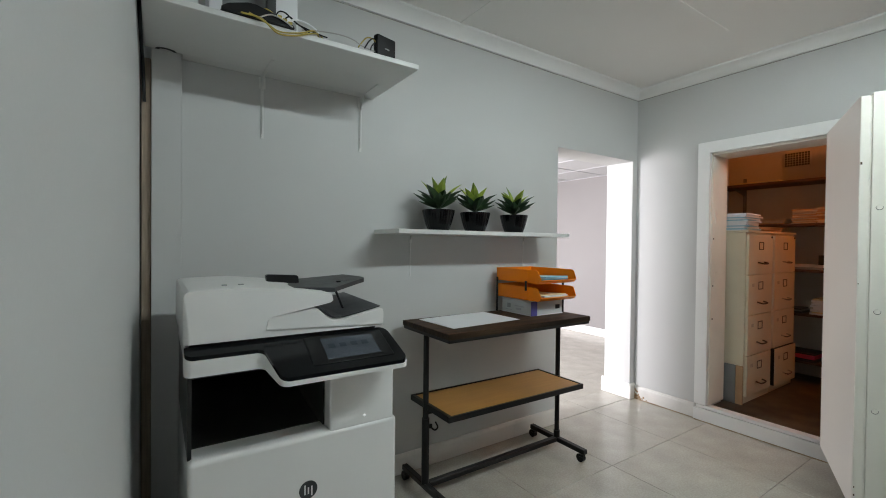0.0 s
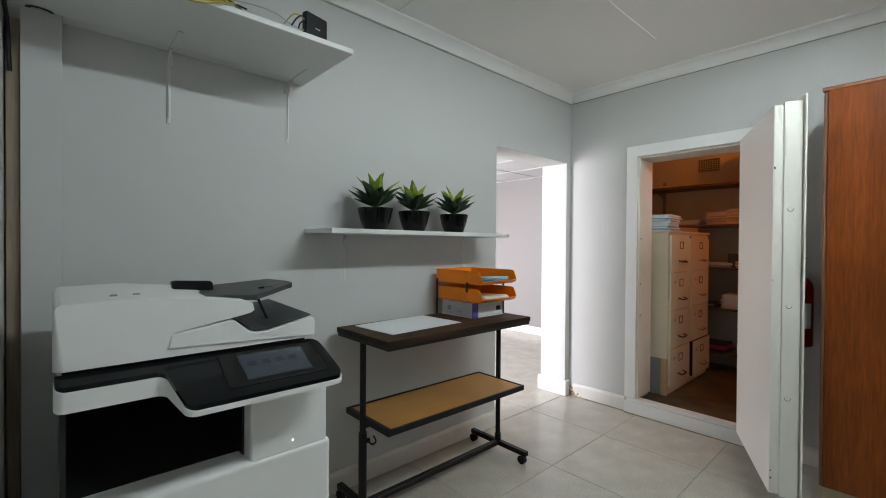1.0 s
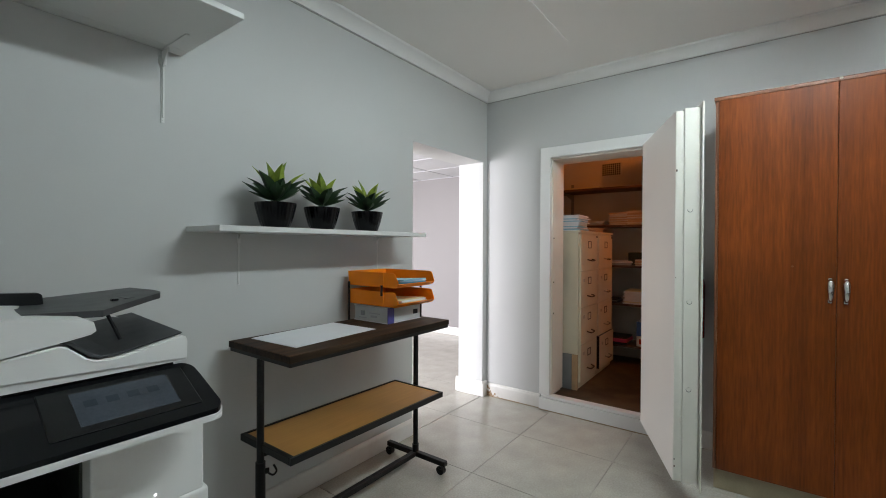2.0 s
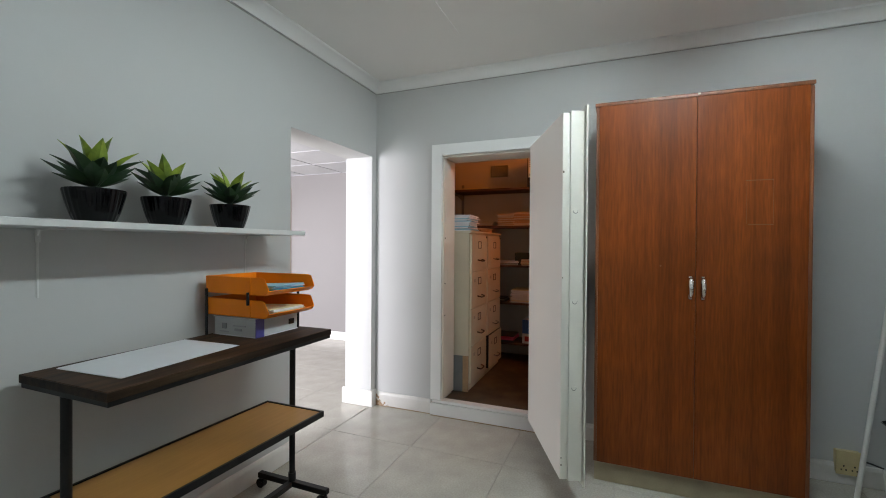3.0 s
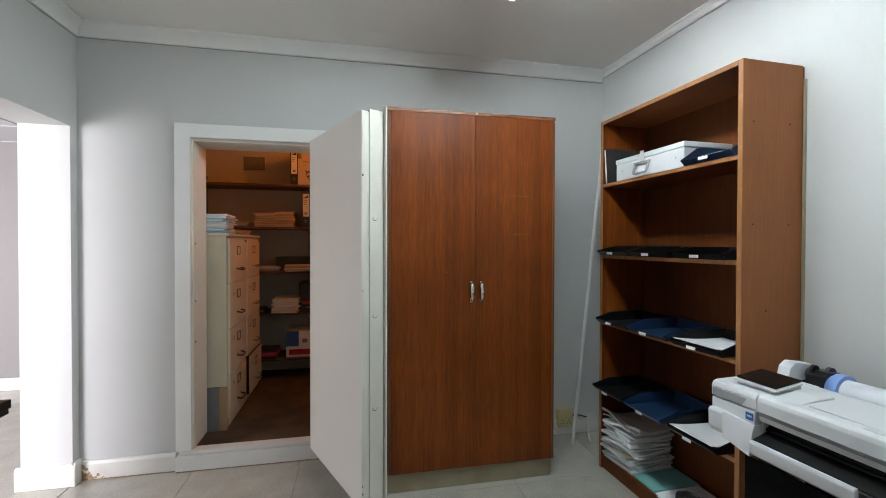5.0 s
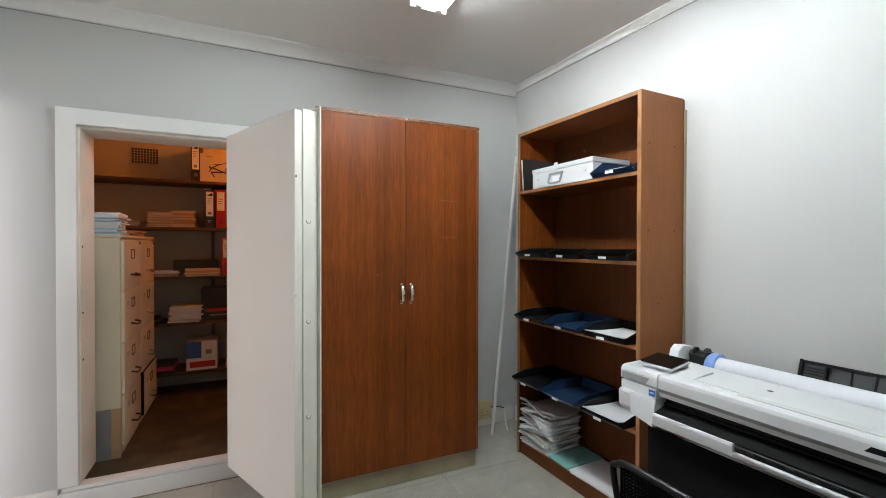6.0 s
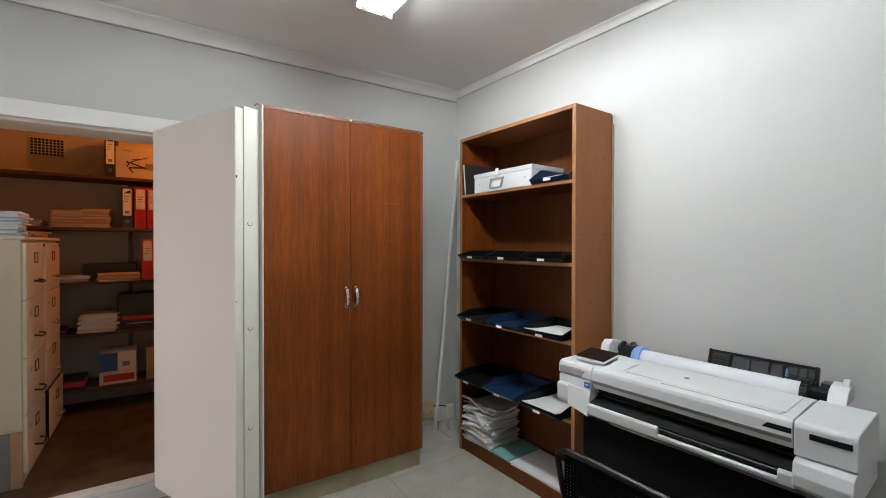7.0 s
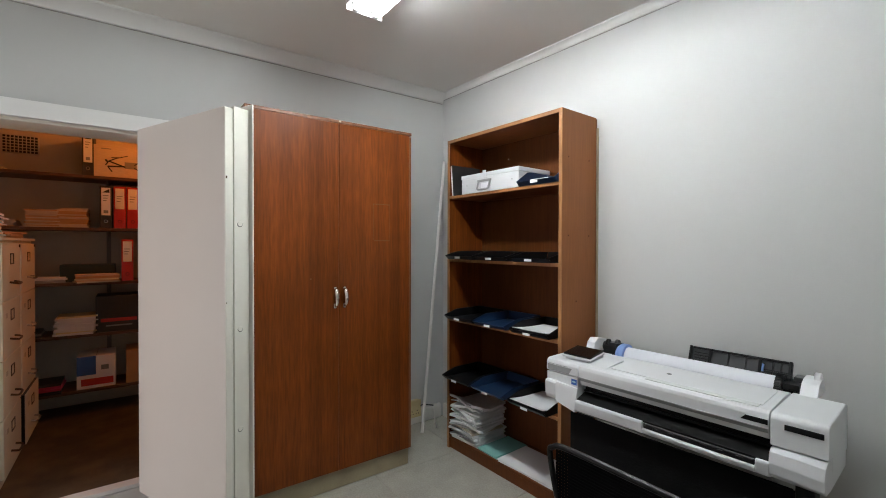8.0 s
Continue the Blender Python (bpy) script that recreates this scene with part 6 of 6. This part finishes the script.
t = thing("air_vent", "small square-holed wall vent", "vent")
part("plate", box(nb(), 5.288, 5.3, 2.537, 2.737, 2.016, 2.152, 0.002, 1), VAULTWALL, t)
for i in range(9):
    for j in range(6):
        y, z = 2.5445 + 0.0214 * i, 2.0225 + 0.0214 * j
        part("hole", box(nb(), 5.2868, 5.2885, y, y + 0.0155, z, z + 0.0155), BLACKMETAL, t, smooth=False)

# ceiling bulb out of sight behind the lintel
t = thing("bulb_lamp", "bare warm bulb in a batten holder", "lamp", m=pose(4.60, 1.64, 2.5))
part("holder", lathe(nb(), [(0.045, -0.001), (0.045, -0.02), (0.022, -0.03), (0.022, -0.06)], 20), TRIM, t)


def file_cabinet(m, label, ajar=None, pull=BRASS, pull_label="dark bow handle"):
    t = thing("filing_cabinet", label, "filing cabinet", group="filing cabinets", m=m)
    WX, DY, HZ = 0.462, 0.62, 1.275
    # local x: width, drawers face local -y
    part("body", box(nb(), 0, WX, 0.018, DY, 0.0, HZ, 0.004, 2), CABINET, t)
    part("top_rim", box(nb(), -0.003, WX + 0.003, 0.0, DY + 0.003, HZ + 0.0005, HZ + 0.016, 0.003, 2), CABINET, t)
    for k in range(4):
        z0, z1 = 0.055 + 0.302 * k, 0.055 + 0.302 * k + 0.2975
        out = 0.014 if ajar == k else 0.0
        d = part("drawer", box(nb(), 0.016, WX - 0.016, -out, 0.0175 if not out else 0.006 - out, z0, z1, 0.004 if not out else 0.002, 2), CABINET, t)
        if out:
            # black block stands in for the shaded gap round the open drawer
            part("drawer_gap_fill", box(nb(), 0.0175, WX - 0.0175, 0.0062 - out, 0.0178, z0 + 0.002, z1 - 0.002), BLACKMETAL, d)
        b = nb()
        zc = z0 + 0.215
        for x0, x1, a, c in ((0.19, 0.27, zc + 0.024, zc + 0.03), (0.19, 0.27, zc - 0.03, zc - 0.024), (0.19, 0.196, zc - 0.03, zc + 0.03), (0.264, 0.27, zc - 0.03, zc + 0.03)):
            box(b, x0, x1, -out - 0.003, -out, a, c)
        part("card_holder", b, BRASS, d, "brass card holder")
        zc = z0 + 0.09
        b = tube(nb(), bend([(0.175, -out, zc), (0.178, -out - 0.026, zc - 0.006), (0.20, -out - 0.032, zc - 0.010), (0.26, -out - 0.032, zc - 0.010), (0.282, -out - 0.026, zc - 0.006), (0.285, -out, zc)], 25), 0.0055, 8)
        part("handle", b, pull, d, pull_label)
        if k < 3:
            part("label_card", box(nb(), 0.075, 0.115, -out - 0.0015, -out, z0 + 0.21, z0 + 0.235), PAPERB, d)
    part("lock", lathe(nb(), [(0.010, 0), (0.008, 0.006)], 12), BRASS, t).matrix_local = pose(WX - 0.04, 0.001, HZ - 0.03, 90, 0, 0)
    return t


file_cabinet(pose(3.955, 2.512, VZ), "cream enamelled four-drawer steel filing cabinet")
file_cabinet(pose(4.43, 2.512, VZ), "cream four-drawer filing cabinet with one drawer ajar", ajar=0, pull=STEEL, pull_label="bright steel bow handle")

ZC = VZ + 1.275 + 0.0165
sheet_stack("paper_stack", "stack of white and pale blue papers on a filing cabinet", 16, 0.30, 0.235, pose(4.125, 2.665, ZC, 0, 0, 3), [PAPER, PAPER, LIGHTBLUE, PAPER], thick=0.0078, seed=21, turn=5, jitter=0.012)
sheet_stack("folder_stack", "worn brown folders on a filing cabinet", 4, 0.36, 0.26, pose(4.45, 2.67, ZC, 0, 0, -4), [KRAFT, PAPERB], thick=0.007, seed=22, turn=6, jitter=0.01, category="folder")
t = thing("cardboard", "grey and pinkish card panels leaning against the cabinet", "card", m=pose(3.945, 2.52, VZ))
part("grey_card", box(nb(), -0.02, -0.003, 0.05, 0.24, 0.0, 0.285, 0.002, 1), GREYCARD, t)
part("brown_card", box(nb(), -0.018, -0.003, 0.003, 0.0495, 0.0, 0.285, 0.002, 1), KRAFT, t)


def carton(label, m, w, d, h, material, bands=(), category="box", name="carton"):
    """A closed box; bands are (y0, y1, z0, z1, material) printed on the front (local -x)."""
    t = thing(name, label, category, m=m)
    part("body", box(nb(), 0, d, 0, w, 0, h, 0.002, 1), material, t)
    part("flap_joint", box(nb(), 0.002, d - 0.002, w / 2 - 0.001, w / 2 + 0.001, h - 0.0002, h + 0.0006), GREYCARD, t)
    for y0, y1, z0, z1, m_ in bands:
        part("print", box(nb(), -0.0012, 0.0004, y0, y1, z0, z1), m_, t)
    return t


FX = SX0 + 0.012
L1, L2, L3, L4, L5 = (z + 0.001 for z in LEVELS)
# facing the opening: binders stand with their spines to local -y, turned to face west
def west(x, y, z):
    return pose(x, y, z, 0, 0, -90)


# top shelf
binder("lever_arch_file", "black lever-arch file with a white label", BINDER, west(FX, 2.272, L1), w=0.068)
c = carton("pale cardboard box printed with a dark line drawing", pose(FX, 1.862, L1), 0.345, 0.28, 0.235, PAPERB)
# a folded-out machine with four arms, drawn in dark strokes
for y0, z0, y1, z1, r in ((0.155, 0.080, 0.255, 0.118, 0.0055), (0.255, 0.118, 0.215, 0.140, 0.004), (0.255, 0.118, 0.275, 0.085, 0.004), (0.215, 0.140, 0.140, 0.168, 0.003),
                          (0.240, 0.145, 0.190, 0.150, 0.003), (0.275, 0.128, 0.262, 0.112, 0.006), (0.262, 0.078, 0.236, 0.040, 0.0045), (0.262, 0.078, 0.160, 0.085, 0.006),
                          (0.100, 0.100, 0.050, 0.140, 0.004), (0.100, 0.080, 0.055, 0.050, 0.004)):
    part("print", tube(nb(), [(-0.0003, y0, z0), (-0.0003, y1, z1)], r, 6), BINDER, c)
part("print", box(nb(), -0.0015, 0.0005, 0.085, 0.160, 0.070, 0.120, 0.0004, 1), GREYCARD, c)
part("print", box(nb(), -0.0012, 0.0004, 0.24, 0.30, 0.205, 0.212), GREYCARD, c)
sheet_stack("paper_stack", "low stack of yellowed papers on the top shelf", 3, 0.24, 0.36, pose(5.13, 2.86, L1), [CREAMPAPER, PAPERB], thick=0.006, seed=31, turn=3)
# second shelf
sheet_stack("card_stack", "stack of bound buff booklets", 12, 0.22, 0.17, pose(5.10, 2.488, L2), [PAPERB, KRAFT, PAPERB], thick=0.0095, seed=32, turn=3, jitter=0.006, category="booklets")
sheet_stack("card_stack", "stack of bound buff booklets", 12, 0.22, 0.165, pose(5.10, 2.325, L2), [PAPERB, KRAFT, PAPERB], thick=0.0092, seed=33, turn=3, jitter=0.006, category="booklets")
sheet_stack("folder_stack", "low pile of worn folders", 5, 0.22, 0.26, pose(5.10, 2.76, L2), [PAPERB, KRAFT], thick=0.008, seed=34, turn=5, category="folder")
binder("lever_arch_file", "black lever-arch file with a white label", BINDER, west(FX, 2.172, L2), w=0.072)
for k, y in enumerate((2.090, 2.010, 1.930)):
    binder("lever_arch_file", "red lever-arch file with a white spine label", RED, west(FX, y, L2), w=0.074)
# third shelf
sheet_stack("paper_stack", "low stack of white papers", 4, 0.20, 0.20, pose(5.09, 2.47, L3), [PAPER, MIDGREY], thick=0.009, seed=35, turn=5)
carton("flat dark green archive box", pose(FX + 0.06, 2.085, L3), 0.32, 0.22, 0.125, GREENBLACK, name="archive_box")
sheet_stack("card_stack", "buff booklets lying at the shelf edge", 5, 0.15, 0.25, pose(FX - 0.025, 2.185, L3, 0, 0, 6), [PAPERB, CREAMPAPER, KRAFT], thick=0.012, seed=36, turn=8, category="booklets")
binder("lever_arch_file", "red lever-arch file with a white spine label", RED, west(FX, 2.045, L3), w=0.074)
# fourth shelf
sheet_stack("paper_stack", "stack of white and cream papers", 10, 0.22, 0.225, pose(5.08, 2.31, L4), [PAPER, CREAMPAPER, PAPER], thick=0.013, seed=37, turn=6, jitter=0.01)
carton("black carton with red lettering bars", pose(FX, 1.90, L4), 0.30, 0.27, 0.27, BINDER, [(0.05, 0.27, 0.075, 0.10, RED), (0.08, 0.24, 0.04, 0.05, GREYCARD)])
sheet_stack("folder_stack", "dark folders lying flat", 3, 0.22, 0.16, pose(5.10, 2.58, L4), [BINDER, GREYCARD], thick=0.012, seed=38, turn=5, category="folder")
# lowest shelf
sheet_stack("folder_stack", "bright magenta folders lying flat", 5, 0.24, 0.22, pose(5.09, 2.50, L5), [PINK, PINK, BINDER], thick=0.011, seed=39, turn=3, category="folder")
carton("white carton with blue and red print", pose(FX, 2.085, L5), 0.225, 0.26, 0.238, PAPER, [(0.115, 0.225, 0.10, 0.238, BLUE), (0.012, 0.20, 0.022, 0.072, RED), (0.04, 0.085, 0.13, 0.165, GREYCARD)])
carton("plain brown cardboard carton on the lowest shelf", pose(FX, 1.72, L5), 0.30, 0.26, 0.25, KRAFT)


# ---- floor tiles ----
TS, GAP = 0.596, 0.0024
fl = setting("floor", box(nb(), -1.5, 5.45, 3.45, 7.0, -0.1, -0.003), GROUT, "pale polished porcelain tile floor with thin grey joints", "floor")
fl2 = setting("floor", box(nb(), W, E, S - 0.25, N, -0.1, -0.003), GROUT, "pale polished porcelain tile floor with thin grey joints", "floor")
fl3 = setting("floor", box(nb(), 2.69, 3.59, N, 3.45, -0.1, -0.003), GROUT, "tiled threshold of the doorway", "floor")
tile_cache = {}


def tile_mesh(w, d):
    key = (round(w, 3), round(d, 3))
    if key not in tile_cache:
        tile_cache[key] = finish("tile", box(nb(), 0, w, 0, d, -0.008, 0.0, 0.0012, 1), TILE, False)
    return tile_cache[key]


def lay(x0, x1, y0, y1, parent):
    gx0, gy0 = 2.519 - TS * 10, 2.625 - TS * 10
    for i in range(30):
        for j in range(30):
            a0, a1 = max(x0, gx0 + TS * i + GAP / 2), min(x1, gx0 + TS * (i + 1) - GAP / 2)
            b0, b1 = max(y0, gy0 + TS * j + GAP / 2), min(y1, gy0 + TS * (j + 1) - GAP / 2)
            if a1 - a0 > 0.01 and b1 - b0 > 0.01:
                ob = new("tile", tile_mesh(a1 - a0, b1 - b0))
                ob.parent = parent
                ob.location = (a0, b0, 0)


lay(W, E, S - 0.25, N, fl2)
lay(2.69, 3.59, N + 0.0005, 3.4495, fl3)
lay(-1.5, 5.45, 3.45, 7.0, fl)
